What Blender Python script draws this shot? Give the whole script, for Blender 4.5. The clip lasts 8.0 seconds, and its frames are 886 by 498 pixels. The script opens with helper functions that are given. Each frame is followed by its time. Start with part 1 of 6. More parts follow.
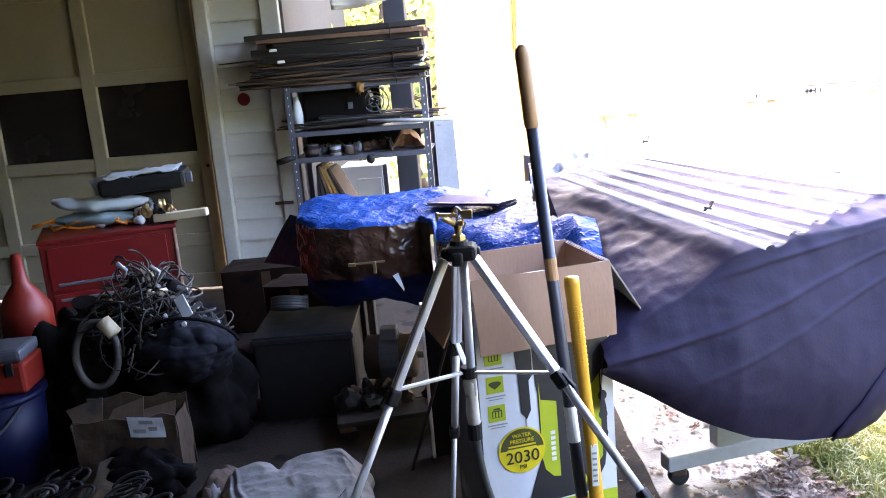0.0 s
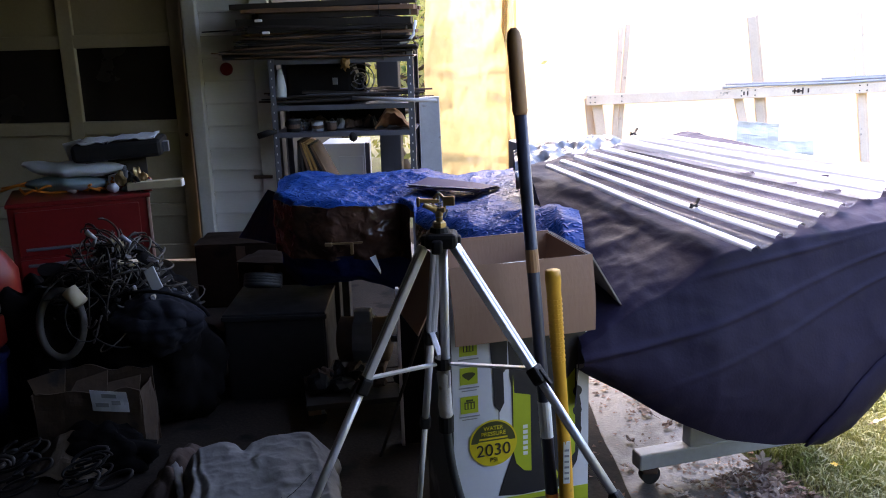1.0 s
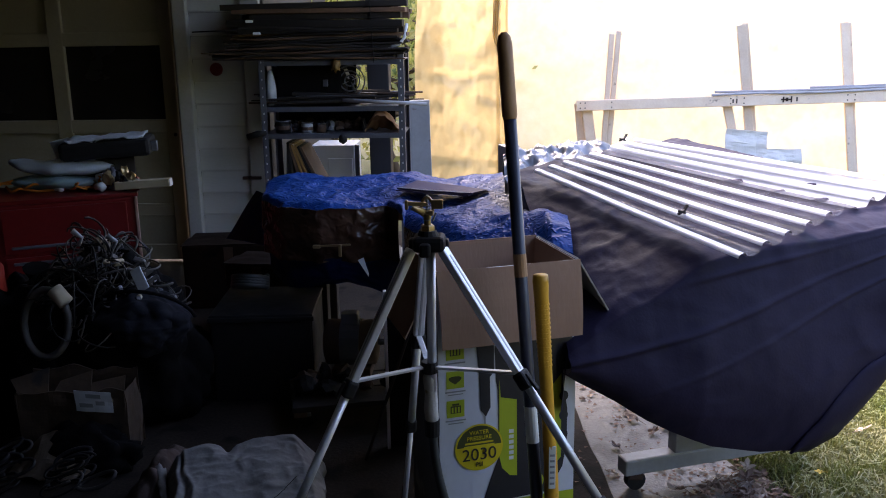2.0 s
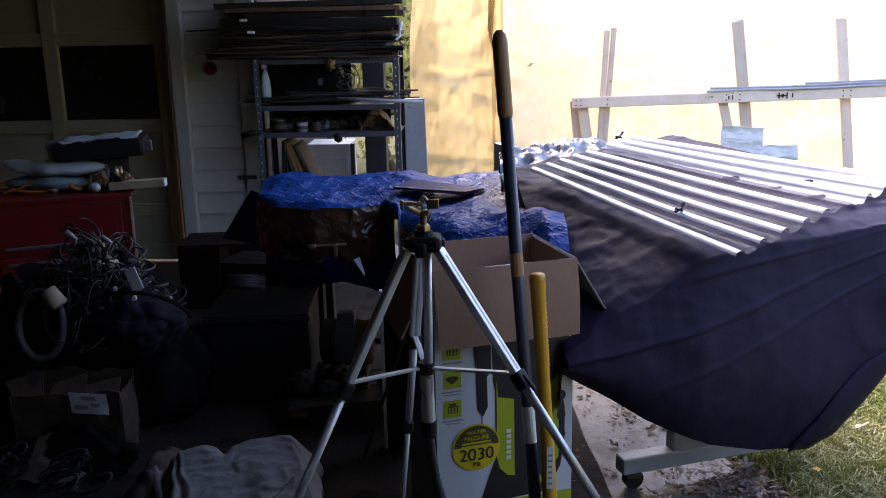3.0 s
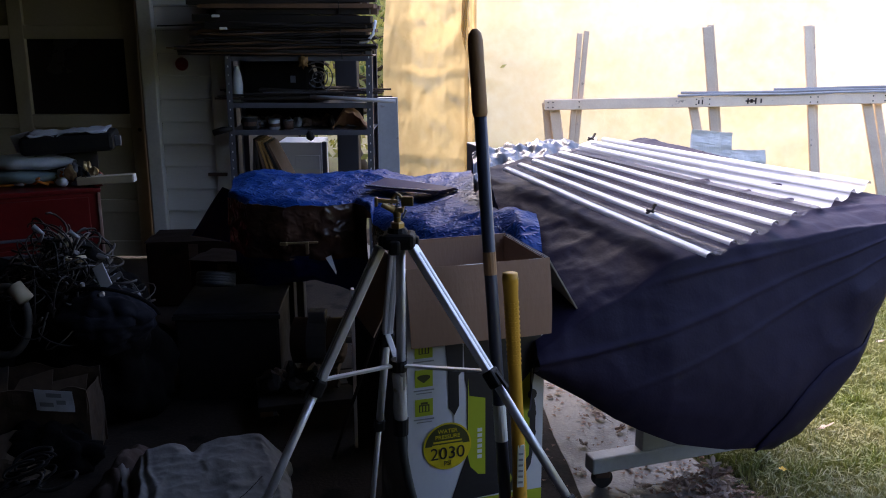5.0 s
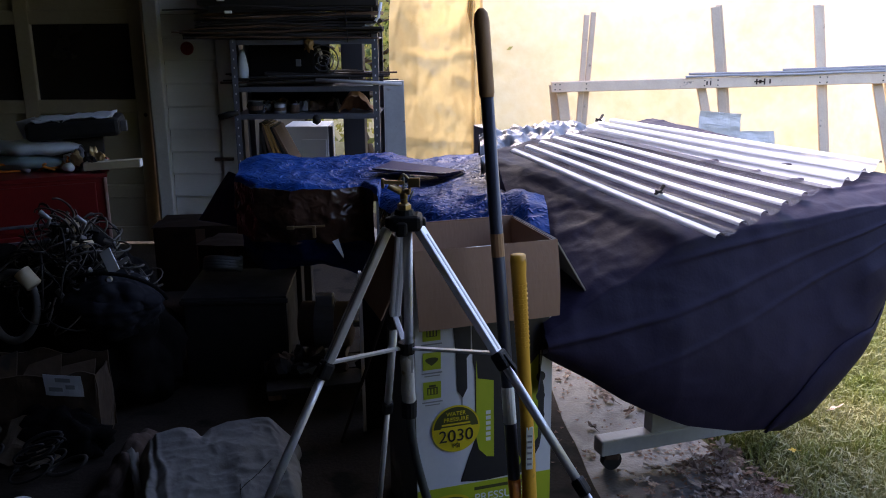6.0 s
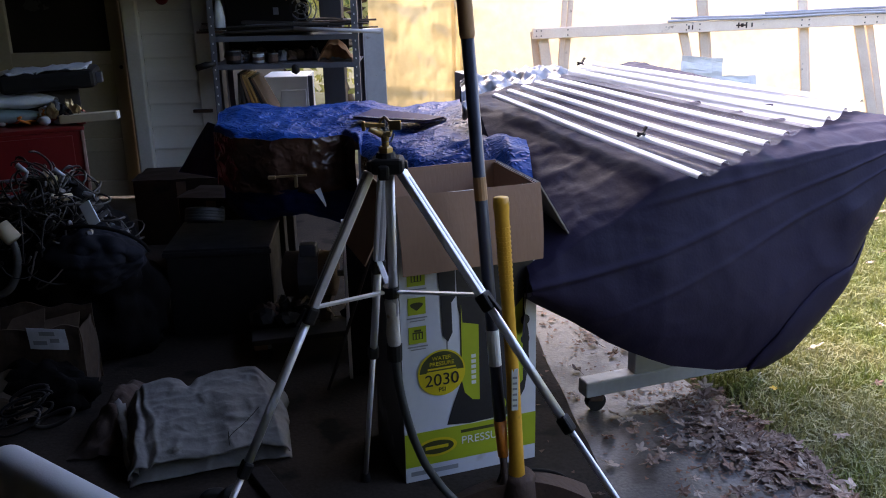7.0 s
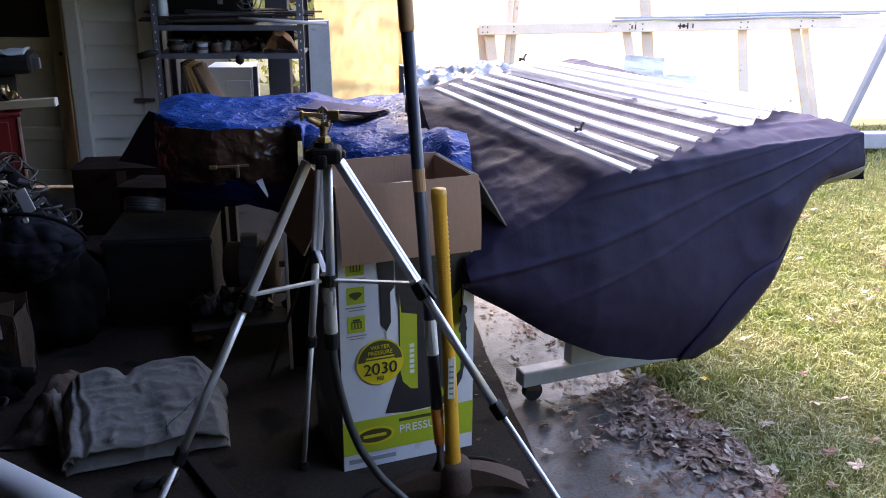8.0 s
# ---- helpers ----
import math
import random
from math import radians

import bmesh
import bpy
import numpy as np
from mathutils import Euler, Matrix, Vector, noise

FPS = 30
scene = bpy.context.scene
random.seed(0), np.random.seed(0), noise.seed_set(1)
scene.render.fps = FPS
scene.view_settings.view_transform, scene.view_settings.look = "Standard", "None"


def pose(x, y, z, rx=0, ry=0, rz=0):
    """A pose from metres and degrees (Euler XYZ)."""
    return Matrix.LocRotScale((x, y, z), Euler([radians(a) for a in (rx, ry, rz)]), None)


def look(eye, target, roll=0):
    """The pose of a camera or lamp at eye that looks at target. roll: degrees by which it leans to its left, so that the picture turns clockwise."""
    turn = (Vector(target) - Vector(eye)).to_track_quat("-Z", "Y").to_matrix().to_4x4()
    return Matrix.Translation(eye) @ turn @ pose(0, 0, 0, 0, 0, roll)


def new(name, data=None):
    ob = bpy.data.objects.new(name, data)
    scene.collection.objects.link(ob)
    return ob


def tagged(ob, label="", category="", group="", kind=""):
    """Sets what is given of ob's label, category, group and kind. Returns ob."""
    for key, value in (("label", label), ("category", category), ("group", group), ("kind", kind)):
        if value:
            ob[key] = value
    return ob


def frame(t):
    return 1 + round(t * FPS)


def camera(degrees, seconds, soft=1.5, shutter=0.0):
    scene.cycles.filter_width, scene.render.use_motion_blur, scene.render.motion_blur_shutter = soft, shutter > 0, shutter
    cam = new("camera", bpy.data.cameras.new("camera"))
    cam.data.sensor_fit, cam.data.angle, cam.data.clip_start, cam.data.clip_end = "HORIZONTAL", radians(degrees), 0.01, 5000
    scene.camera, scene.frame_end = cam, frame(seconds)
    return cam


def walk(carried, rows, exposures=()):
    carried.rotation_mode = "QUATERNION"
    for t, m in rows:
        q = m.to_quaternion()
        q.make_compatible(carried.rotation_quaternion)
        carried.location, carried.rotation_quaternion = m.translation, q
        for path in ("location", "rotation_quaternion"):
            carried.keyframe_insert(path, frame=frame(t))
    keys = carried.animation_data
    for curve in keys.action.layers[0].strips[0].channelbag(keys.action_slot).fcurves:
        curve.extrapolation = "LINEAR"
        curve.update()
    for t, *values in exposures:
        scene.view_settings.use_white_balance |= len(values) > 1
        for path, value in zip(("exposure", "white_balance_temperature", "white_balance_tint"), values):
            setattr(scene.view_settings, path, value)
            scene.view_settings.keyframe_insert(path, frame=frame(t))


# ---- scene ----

cam = camera(52.6, 8.0, soft=1.0)

PATH = [
    (0, (0.144, 1.024, 1.495), (-0.029, 2.967, 1.052), -4.9),
    (0.5, (0.137, 1.087, 1.494), (0.03, 3.013, 0.967), -2.4),
    (1, (0.137, 1.092, 1.492), (0.01, 3.028, 1.006), -1.8),
    (1.5, (0.138, 1.091, 1.49), (0.036, 3.031, 1.013), -0.9),
    (3, (0.139, 1.11, 1.492), (0.045, 3.049, 1.008), -1.2),
    (3.5, (0.137, 1.103, 1.491), (0.066, 3.045, 1.017), -1.6),
    (4, (0.132, 1.105, 1.487), (0.104, 3.048, 1.015), -0.3),
    (5.5, (0.131, 1.114, 1.484), (0.103, 3.053, 0.995), -0.1),
    (6, (0.131, 1.12, 1.476), (0.087, 3.052, 0.96), -0.6),
    (6.5, (0.128, 1.118, 1.459), (0.108, 3.024, 0.855), -0.4),
    (7, (0.132, 1.118, 1.455), (0.123, 3.02, 0.837), -1.3),
    (7.5, (0.141, 1.111, 1.455), (0.13, 3.003, 0.806), -0.8),
    (8, (0.156, 1.082, 1.453), (0.263, 2.978, 0.824), 0.3),
]
EXPOSURES = [(0, 5.35, 7200, 27), (0.5, 4.12, 7200, 27), (1, 3.68, 7150, 27), (1.5, 3.18, 7100, 27), (3, 2.9, 6900, 27), (4, 2.8, 6850, 27), (5.5, 2.55, 6800, 27), (6, 2.7, 6850, 27), (7, 3.15, 7050, 27), (7.5, 3.55, 7050, 27), (8, 3.65, 7050, 27)]
walk(cam, [(t, look(eye, target, roll)) for t, eye, target, roll in PATH], EXPOSURES)

# ---- world, sun, exposure ----
SUN_AZ, SUN_EL = -29.0, 46.0          # azimuth clockwise from +y, elevation
world = bpy.data.worlds.new("sky")
scene.world = world
world.use_nodes = True
wn = world.node_tree
sky = wn.nodes.new("ShaderNodeTexSky")
sky.sky_type = "NISHITA"
sky.sun_disc = False
sky.sun_elevation, sky.sun_rotation = radians(SUN_EL), radians(SUN_AZ)
wn.links.new(sky.outputs[0], wn.nodes["Background"].inputs[0])
wn.nodes["Background"].inputs[1].default_value = 0.15
sun_dir = Vector((math.sin(radians(SUN_AZ)) * math.cos(radians(SUN_EL)), math.cos(radians(SUN_AZ)) * math.cos(radians(SUN_EL)), math.sin(radians(SUN_EL))))
sun = new("sun", bpy.data.lights.new("sun", "SUN"))
sun.data.energy, sun.data.angle, sun.data.color = 2.2, radians(36), (1.0, 0.95, 0.86)
sun.matrix_world = look(sun_dir * 30, (0, 0, 0))


# ---- materials ----
def mat(name, col, col2=None, rough=0.6, metal=0.0, scale=6.0, bump=0.2, bscale=50.0, spread=0.5, through_light=0.0, spots=None,
        stretch=(1, 1, 1), rand=0.0, coat=0.0, dist=0.01, spec=0.5, crease=None):
    """A procedural surface: two tones in broad patches, fine grain with relief, and optional sparse spots of dirt."""
    m = bpy.data.materials.new(name)
    m.use_nodes = True
    nt = m.node_tree
    n, l = nt.nodes, nt.links
    bsdf = n["Principled BSDF"]
    col2 = col2 or tuple(c * 0.7 for c in col)
    tc = n.new("ShaderNodeTexCoord")
    mp = n.new("ShaderNodeMapping")
    mp.inputs["Scale"].default_value = stretch
    l.new(tc.outputs["Object"], mp.inputs["Vector"])
    big = n.new("ShaderNodeTexNoise")
    big.inputs["Scale"].default_value, big.inputs["Detail"].default_value = scale, 6
    l.new(mp.outputs[0], big.inputs["Vector"])
    fine = n.new("ShaderNodeTexNoise")
    fine.inputs["Scale"].default_value, fine.inputs["Detail"].default_value = bscale, 5
    l.new(mp.outputs[0], fine.inputs["Vector"])
    ramp = n.new("ShaderNodeValToRGB")
    ramp.color_ramp.elements[0].position, ramp.color_ramp.elements[1].position = 0.5 - spread / 2, 0.5 + spread / 2
    ramp.color_ramp.elements[0].color, ramp.color_ramp.elements[1].color = (*col2, 1), (*col, 1)
    mixf = n.new("ShaderNodeMath")
    mixf.operation = "MULTIPLY_ADD"
    l.new(fine.outputs["Fac"], mixf.inputs[0])
    mixf.inputs[1].default_value = 0.35
    add = n.new("ShaderNodeMath")
    add.operation = "MULTIPLY"
    add.inputs[1].default_value = 0.65
    l.new(big.outputs["Fac"], add.inputs[0])
    l.new(add.outputs[0], mixf.inputs[2])
    l.new(mixf.outputs[0], ramp.inputs["Fac"])
    out = ramp.outputs["Color"]
    if rand:
        oi = n.new("ShaderNodeObjectInfo")
        hsv = n.new("ShaderNodeHueSaturation")
        mr = n.new("ShaderNodeMapRange")
        mr.inputs["To Min"].default_value, mr.inputs["To Max"].default_value = 1 - rand, 1 + rand
        l.new(oi.outputs["Random"], mr.inputs["Value"])
        l.new(mr.outputs[0], hsv.inputs["Value"])
        l.new(out, hsv.inputs["Color"])
        out = hsv.outputs["Color"]
    if spots:
        sn = n.new("ShaderNodeTexNoise")
        sn.inputs["Scale"].default_value, sn.inputs["Detail"].default_value = spots[1], 8
        l.new(mp.outputs[0], sn.inputs["Vector"])
        sr = n.new("ShaderNodeValToRGB")
        sr.color_ramp.elements[0].position, sr.color_ramp.elements[1].position = spots[2], spots[2] + 0.08
        l.new(sn.outputs["Fac"], sr.inputs["Fac"])
        mx = n.new("ShaderNodeMix")
        mx.data_type = "RGBA"
        l.new(sr.outputs["Color"], mx.inputs["Factor"])
        l.new(out, mx.inputs["A"])
        mx.inputs["B"].default_value = (*spots[0], 1)
        out = mx.outputs["Result"]
    l.new(out, bsdf.inputs["Base Color"])
    bsdf.inputs["Metallic"].default_value = metal
    rr = n.new("ShaderNodeMapRange")
    rr.inputs["To Min"].default_value, rr.inputs["To Max"].default_value = max(rough - 0.12, 0.02), min(rough + 0.12, 1)
    l.new(big.outputs["Fac"], rr.inputs["Value"])
    l.new(rr.outputs[0], bsdf.inputs["Roughness"])
    bsdf.inputs["Coat Weight"].default_value = coat
    bsdf.inputs["Specular IOR Level"].default_value = spec
    if bump:
        bp = n.new("ShaderNodeBump")
        bp.inputs["Strength"].default_value, bp.inputs["Distance"].default_value = bump, dist
        l.new(mixf.outputs[0], bp.inputs["Height"])
        l.new(bp.outputs[0], bsdf.inputs["Normal"])
        if crease:          # sharp crinkles of stiff film: scale, strength, depth
            rd = n.new("ShaderNodeTexNoise")
            rd.noise_type = "RIDGED_MULTIFRACTAL"
            rd.inputs["Scale"].default_value, rd.inputs["Detail"].default_value = crease[0], 2
            rd.inputs["Distortion"].default_value = 0.6
            l.new(mp.outputs[0], rd.inputs["Vector"])
            b2 = n.new("ShaderNodeBump")
            b2.inputs["Strength"].default_value, b2.inputs["Distance"].default_value = crease[1], crease[2]
            l.new(rd.outputs["Fac"], b2.inputs["Height"])
            l.new(b2.outputs[0], bp.inputs["Normal"])
    if through_light:
        tr = n.new("ShaderNodeBsdfTranslucent")
        l.new(out, tr.inputs["Color"])
        mxs = n.new("ShaderNodeMixShader")
        mxs.inputs[0].default_value = through_light
        l.new(bsdf.outputs[0], mxs.inputs[1])
        l.new(tr.outputs[0], mxs.inputs[2])
        l.new(mxs.outputs[0], n["Material Output"].inputs["Surface"])
    return m


# one concrete in two tones; the shelter's shade is put into the darker
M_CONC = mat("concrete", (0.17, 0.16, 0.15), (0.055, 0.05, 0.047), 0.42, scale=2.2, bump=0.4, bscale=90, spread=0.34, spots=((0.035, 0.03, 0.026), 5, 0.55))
M_SHADEFLOOR = mat("shade_toned_concrete", (0.058, 0.044, 0.034), (0.013, 0.01, 0.008), 0.85, spec=0.15, scale=1.9, bump=0.4, bscale=80, spread=0.35, spots=((0.012, 0.01, 0.009), 5, 0.56))
M_SOIL = mat("lawn_soil", (0.09, 0.1, 0.035), (0.055, 0.05, 0.025), 0.95, scale=3, bump=0.6, bscale=40)
M_GRASS = mat("grass", (0.135, 0.18, 0.029), (0.3, 0.28, 0.125), 0.42, scale=3.2, bump=0, bscale=60, through_light=0.3, spread=0.3)
M_SIDING = mat("white_vinyl_siding", (0.74, 0.73, 0.7), (0.6, 0.59, 0.56), 0.5, scale=3, bump=0.12, bscale=70, stretch=(0.4, 1, 3))
M_TRIM = mat("white_trim_paint", (0.64, 0.62, 0.58), (0.48, 0.455, 0.4), 0.5, scale=5, bump=0.15, bscale=60)
M_DOOR = mat("cream_door_paint", (0.44, 0.38, 0.27), (0.34, 0.29, 0.2), 0.5, scale=4, bump=0.15, bscale=60)
M_DARKPANE = mat("dark_pane", (0.015, 0.013, 0.013), (0.03, 0.024, 0.022), 0.25, scale=3, bump=0)
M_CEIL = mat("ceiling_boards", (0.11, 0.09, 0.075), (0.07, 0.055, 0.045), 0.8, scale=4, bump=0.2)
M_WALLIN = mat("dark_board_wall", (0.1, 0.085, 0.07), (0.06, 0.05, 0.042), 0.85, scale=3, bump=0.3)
M_CARD = mat("cardboard", (0.38, 0.228, 0.155), (0.3, 0.175, 0.115), 0.85, scale=5, bump=0.12, bscale=120, stretch=(1, 1, 0.25), spots=((0.3, 0.17, 0.09), 5, 0.68))
M_BROWNCARD = mat("dark_spotted_card", (0.1, 0.06, 0.034), (0.045, 0.028, 0.018), 0.9, scale=7, bump=0.4, bscale=40, spots=((0.03, 0.024, 0.02), 6, 0.55))
M_DARKCARD = mat("near_black_card", (0.03, 0.018, 0.012), (0.014, 0.009, 0.007), 0.9, spec=0.1, scale=5, bump=0.3, bscale=50, spots=((0.01, 0.008, 0.007), 6, 0.58))
M_BOXWHITE = mat("printed_white_card", (0.68, 0.7, 0.73), (0.58, 0.6, 0.64), 0.4, scale=4, bump=0.05, spots=((0.5, 0.48, 0.45), 7, 0.7))
# printed card for the sides, darkened in colour for the shade there
M_SIDESHADE = mat("shaded_printed_card", (0.13, 0.11, 0.09), (0.06, 0.055, 0.05), 0.5, scale=4, bump=0.1, spots=((0.3, 0.28, 0.25), 6, 0.62))
M_LIME = mat("printed_lime", (0.42, 0.5, 0.03), (0.36, 0.43, 0.025), 0.4, scale=5, bump=0)
M_INKBLACK = mat("printed_black", (0.018, 0.018, 0.02), (0.035, 0.035, 0.037), 0.35, scale=5, bump=0)
M_OLIVE = mat("printed_dark_olive", (0.075, 0.08, 0.025), (0.05, 0.055, 0.02), 0.4, scale=8, bump=0)
M_YELLOWINK = mat("printed_yellow", (0.74, 0.58, 0.02), (0.66, 0.5, 0.02), 0.4, scale=8, bump=0)
M_GREYINK = mat("printed_grey", (0.3, 0.31, 0.32), (0.25, 0.26, 0.27), 0.5, scale=8, bump=0)
M_WHITEINK = mat("printed_white", (0.78, 0.8, 0.74), (0.7, 0.72, 0.66), 0.5, scale=8, bump=0)
M_ALU = mat("brushed_aluminium", (0.8, 0.81, 0.84), (0.66, 0.67, 0.69), 0.38, 0.55, scale=12, bump=0.08, bscale=140, stretch=(1, 1, 0.2), spots=((0.3, 0.29, 0.28), 22, 0.7))
M_TAPE = mat("white_tape", (0.62, 0.6, 0.56), (0.4, 0.36, 0.3), 0.7, scale=30, bump=0.4, bscale=90, spots=((0.25, 0.18, 0.1), 26, 0.62))
M_BLACKPL = mat("black_plastic", (0.012, 0.012, 0.013), (0.019, 0.018, 0.018), 0.58, spec=0.2, scale=20, bump=0.1)
M_BRASS = mat("worn_brass", (0.55, 0.4, 0.2), (0.36, 0.26, 0.14), 0.35, 0.85, scale=25, bump=0.15)
M_COVER = mat("indigo_fabric_cover", (0.024, 0.0195, 0.043), (0.015, 0.0125, 0.028), 0.6, spec=0.12, scale=2.5, bump=0.2, bscale=120, spots=((0.028, 0.026, 0.036), 6, 0.66), crease=(6, 0.5, 0.02))
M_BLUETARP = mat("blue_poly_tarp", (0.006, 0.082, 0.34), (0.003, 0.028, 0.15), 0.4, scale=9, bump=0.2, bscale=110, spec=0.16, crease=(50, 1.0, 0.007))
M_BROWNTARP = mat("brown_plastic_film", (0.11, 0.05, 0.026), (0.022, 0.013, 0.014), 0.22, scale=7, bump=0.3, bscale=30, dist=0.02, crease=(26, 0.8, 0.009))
M_SILVER = mat("silver_tarp", (0.26, 0.265, 0.28), (0.15, 0.155, 0.17), 0.35, 0.3, scale=9, bump=0.3, bscale=20, dist=0.02, crease=(11, 0.9, 0.03))
M_FENCETARP = mat("yellow_translucent_tarp", (0.84, 0.785, 0.6), (0.78, 0.67, 0.42), 0.45, scale=1.3, bump=0.35, bscale=16, spread=0.3, through_light=0.43, dist=0.03, crease=(2.6, 1.0, 0.08))
M_TANTARP = mat("tan_tarp", (0.8, 0.64, 0.35), (0.68, 0.52, 0.26), 0.32, scale=2, bump=0.3, bscale=24, through_light=0.4, crease=(6.5, 0.95, 0.022))
M_LUMBER = mat("weathered_lumber", (0.86, 0.7, 0.55), (0.7, 0.52, 0.39), 0.8, scale=7, bump=0.35, bscale=70, stretch=(1, 1, 1), rand=0.15, spots=((0.24, 0.14, 0.1), 11, 0.68))
M_GREYWOOD = mat("grey_weathered_wood", (0.42, 0.41, 0.42), (0.28, 0.27, 0.28), 0.85, scale=8, bump=0.35, bscale=80, rand=0.2)
M_OLDWOOD = mat("brown_old_wood", (0.17, 0.09, 0.05), (0.07, 0.042, 0.028), 0.8, scale=7, bump=0.4, bscale=60, rand=0.35)
M_DARKWOOD = mat("dark_stained_wood", (0.034, 0.028, 0.025), (0.016, 0.014, 0.013), 0.75, spec=0.25, scale=7, bump=0.4, bscale=60, rand=0.4)
M_STEEL = mat("grey_shelf_steel", (0.15, 0.16, 0.19), (0.1, 0.105, 0.125), 0.45, 0.35, scale=8, bump=0.1, spots=((0.2, 0.11, 0.07), 14, 0.7))
M_RED = mat("red_enamel", (0.21, 0.01, 0.01), (0.13, 0.007, 0.007), 0.38, scale=5, bump=0.06, coat=0.2, spots=((0.1, 0.02, 0.018), 12, 0.7))
M_ORANGERED = mat("red_plastic", (0.3, 0.022, 0.012), (0.2, 0.015, 0.009), 0.45, scale=6, bump=0.08)
M_ORANGE = mat("orange_plastic", (0.8, 0.25, 0.03), (0.66, 0.19, 0.025), 0.45, scale=8, bump=0.08)
M_YELLOW = mat("yellow_fibreglass", (0.8, 0.4, 0.035), (0.64, 0.31, 0.025), 0.45, scale=9, bump=0.15, bscale=90, spots=((0.3, 0.16, 0.03), 18, 0.64))
M_GRIP = mat("ash_wood_grip", (0.46, 0.26, 0.13), (0.3, 0.16, 0.08), 0.55, scale=10, bump=0.25, stretch=(1, 1, 0.15), bscale=80)
M_SHAFT = mat("blue_black_shaft", (0.05, 0.058, 0.085), (0.032, 0.036, 0.055), 0.36, scale=12, bump=0.1, spots=((0.16, 0.12, 0.08), 20, 0.7))
M_RUST = mat("rusted_iron", (0.11, 0.062, 0.042), (0.05, 0.033, 0.028), 0.75, 0.25, scale=16, bump=0.5, bscale=80)
M_CANVAS = mat("off_white_canvas", (0.27, 0.262, 0.25), (0.165, 0.16, 0.152), 0.92, scale=5, bump=0.3, bscale=90, crease=(13, 1.0, 0.022), spots=((0.09, 0.08, 0.07), 11, 0.66))
M_HOSE = mat("grey_rubber_hose", (0.05, 0.056, 0.056), (0.03, 0.033, 0.033), 0.5, scale=20, bump=0.2)
M_TUBE = mat("pale_pvc_tube", (0.74, 0.78, 0.84), (0.64, 0.68, 0.74), 0.38, scale=7, bump=0.12, bscale=160, stretch=(1, 1, 6))
M_BLACKCLOTH = mat("black_fabric", (0.009, 0.008, 0.008), (0.005, 0.0045, 0.0045), 0.95, spec=0.08, scale=6, bump=0.5, bscale=60)
M_CABLE = mat("grey_cable", (0.05, 0.043, 0.038), (0.016, 0.014, 0.013), 0.55, scale=10, bump=0.1, rand=0.7)
M_PLASTICW = mat("clouded_white_plastic", (0.62, 0.66, 0.7), (0.44, 0.49, 0.54), 0.35, scale=8, bump=0.5, bscale=24, dist=0.02)
M_TEALW = mat("pale_teal_cloth", (0.26, 0.36, 0.39), (0.17, 0.25, 0.28), 0.7, scale=7, bump=0.4)
M_BARK = mat("bark", (0.12, 0.09, 0.07), (0.06, 0.045, 0.036), 0.9, scale=9, bump=0.8, bscale=30, stretch=(1, 1, 0.3))
M_LEAF = mat("tree_leaves", (0.28, 0.34, 0.08), (0.13, 0.19, 0.045), 0.55, scale=1.5, bump=0, through_light=0.45, spread=0.25)
M_LEAFY = mat("autumn_leaves", (0.5, 0.46, 0.14), (0.26, 0.28, 0.08), 0.55, scale=1.5, bump=0, through_light=0.45, spread=0.25)
M_LITTER = mat("dry_leaf", (0.2, 0.11, 0.07), (0.085, 0.042, 0.03), 0.7, scale=14, bump=0.3, bscale=70, rand=0.65, through_light=0.1)
M_DRIFT = mat("drifted_leaves", (0.34, 0.24, 0.18), (0.085, 0.045, 0.032), 0.75, scale=26, bump=0.3, bscale=70, spread=0.3, through_light=0.1)
M_LITTERP = mat("pale_dry_leaf", (0.42, 0.34, 0.28), (0.27, 0.2, 0.155), 0.75, scale=14, bump=0.3, bscale=70, rand=0.3, through_light=0.1)
M_YLEAF = mat("yellow_fallen_leaf", (0.8, 0.56, 0.08), (0.7, 0.45, 0.06), 0.6, scale=14, bump=0.2, through_light=0.2)
M_HOUSEW = mat("white_door_paint", (0.8, 0.81, 0.83), (0.72, 0.73, 0.75), 0.45, scale=4, bump=0.08)
M_BLUE = mat("deep_blue_plastic", (0.005, 0.008, 0.04), (0.0035, 0.0055, 0.026), 0.5, spec=0.25, scale=5, bump=0.1)
M_STEEL2 = mat("pale_grey_steel", (0.42, 0.45, 0.49), (0.3, 0.32, 0.35), 0.5, 0.2, scale=8, bump=0.15, spots=((0.2, 0.16, 0.13), 16, 0.64))
M_PALEBOARD = mat("pale_grey_board", (0.8, 0.77, 0.72), (0.6, 0.57, 0.53), 0.75, scale=6, bump=0.4, bscale=60, stretch=(1, 1, 4), crease=(7, 0.6, 0.02))
M_AMBER = mat("amber_board", (0.34, 0.19, 0.05), (0.2, 0.1, 0.03), 0.6, scale=6, bump=0.2, rand=0.2)
# darker copy of the blue tarp: shade of its hanging sides as colour
M_TARPSHADE = mat("blue_tarp_shade", (0.006, 0.02, 0.12), (0.003, 0.009, 0.055), 0.6, spec=0.15, scale=6, bump=0.5, bscale=18, dist=0.03, crease=(12, 0.6, 0.012))
M_PURPLE = mat("purple_grey_sheet", (0.06, 0.05, 0.12), (0.04, 0.033, 0.08), 0.6, spec=0.2, scale=6, bump=0.2)
M_WORN = mat("worn_edge", (0.5, 0.36, 0.3), (0.3, 0.1, 0.08), 0.5, scale=14, bump=0.2)
M_CREAM = mat("cream_card", (0.62, 0.52, 0.36), (0.5, 0.4, 0.27), 0.7, scale=8, bump=0.1)
M_CREAM2 = mat("packing_paper", (0.2, 0.15, 0.1), (0.12, 0.085, 0.06), 0.85, scale=8, bump=0.3)
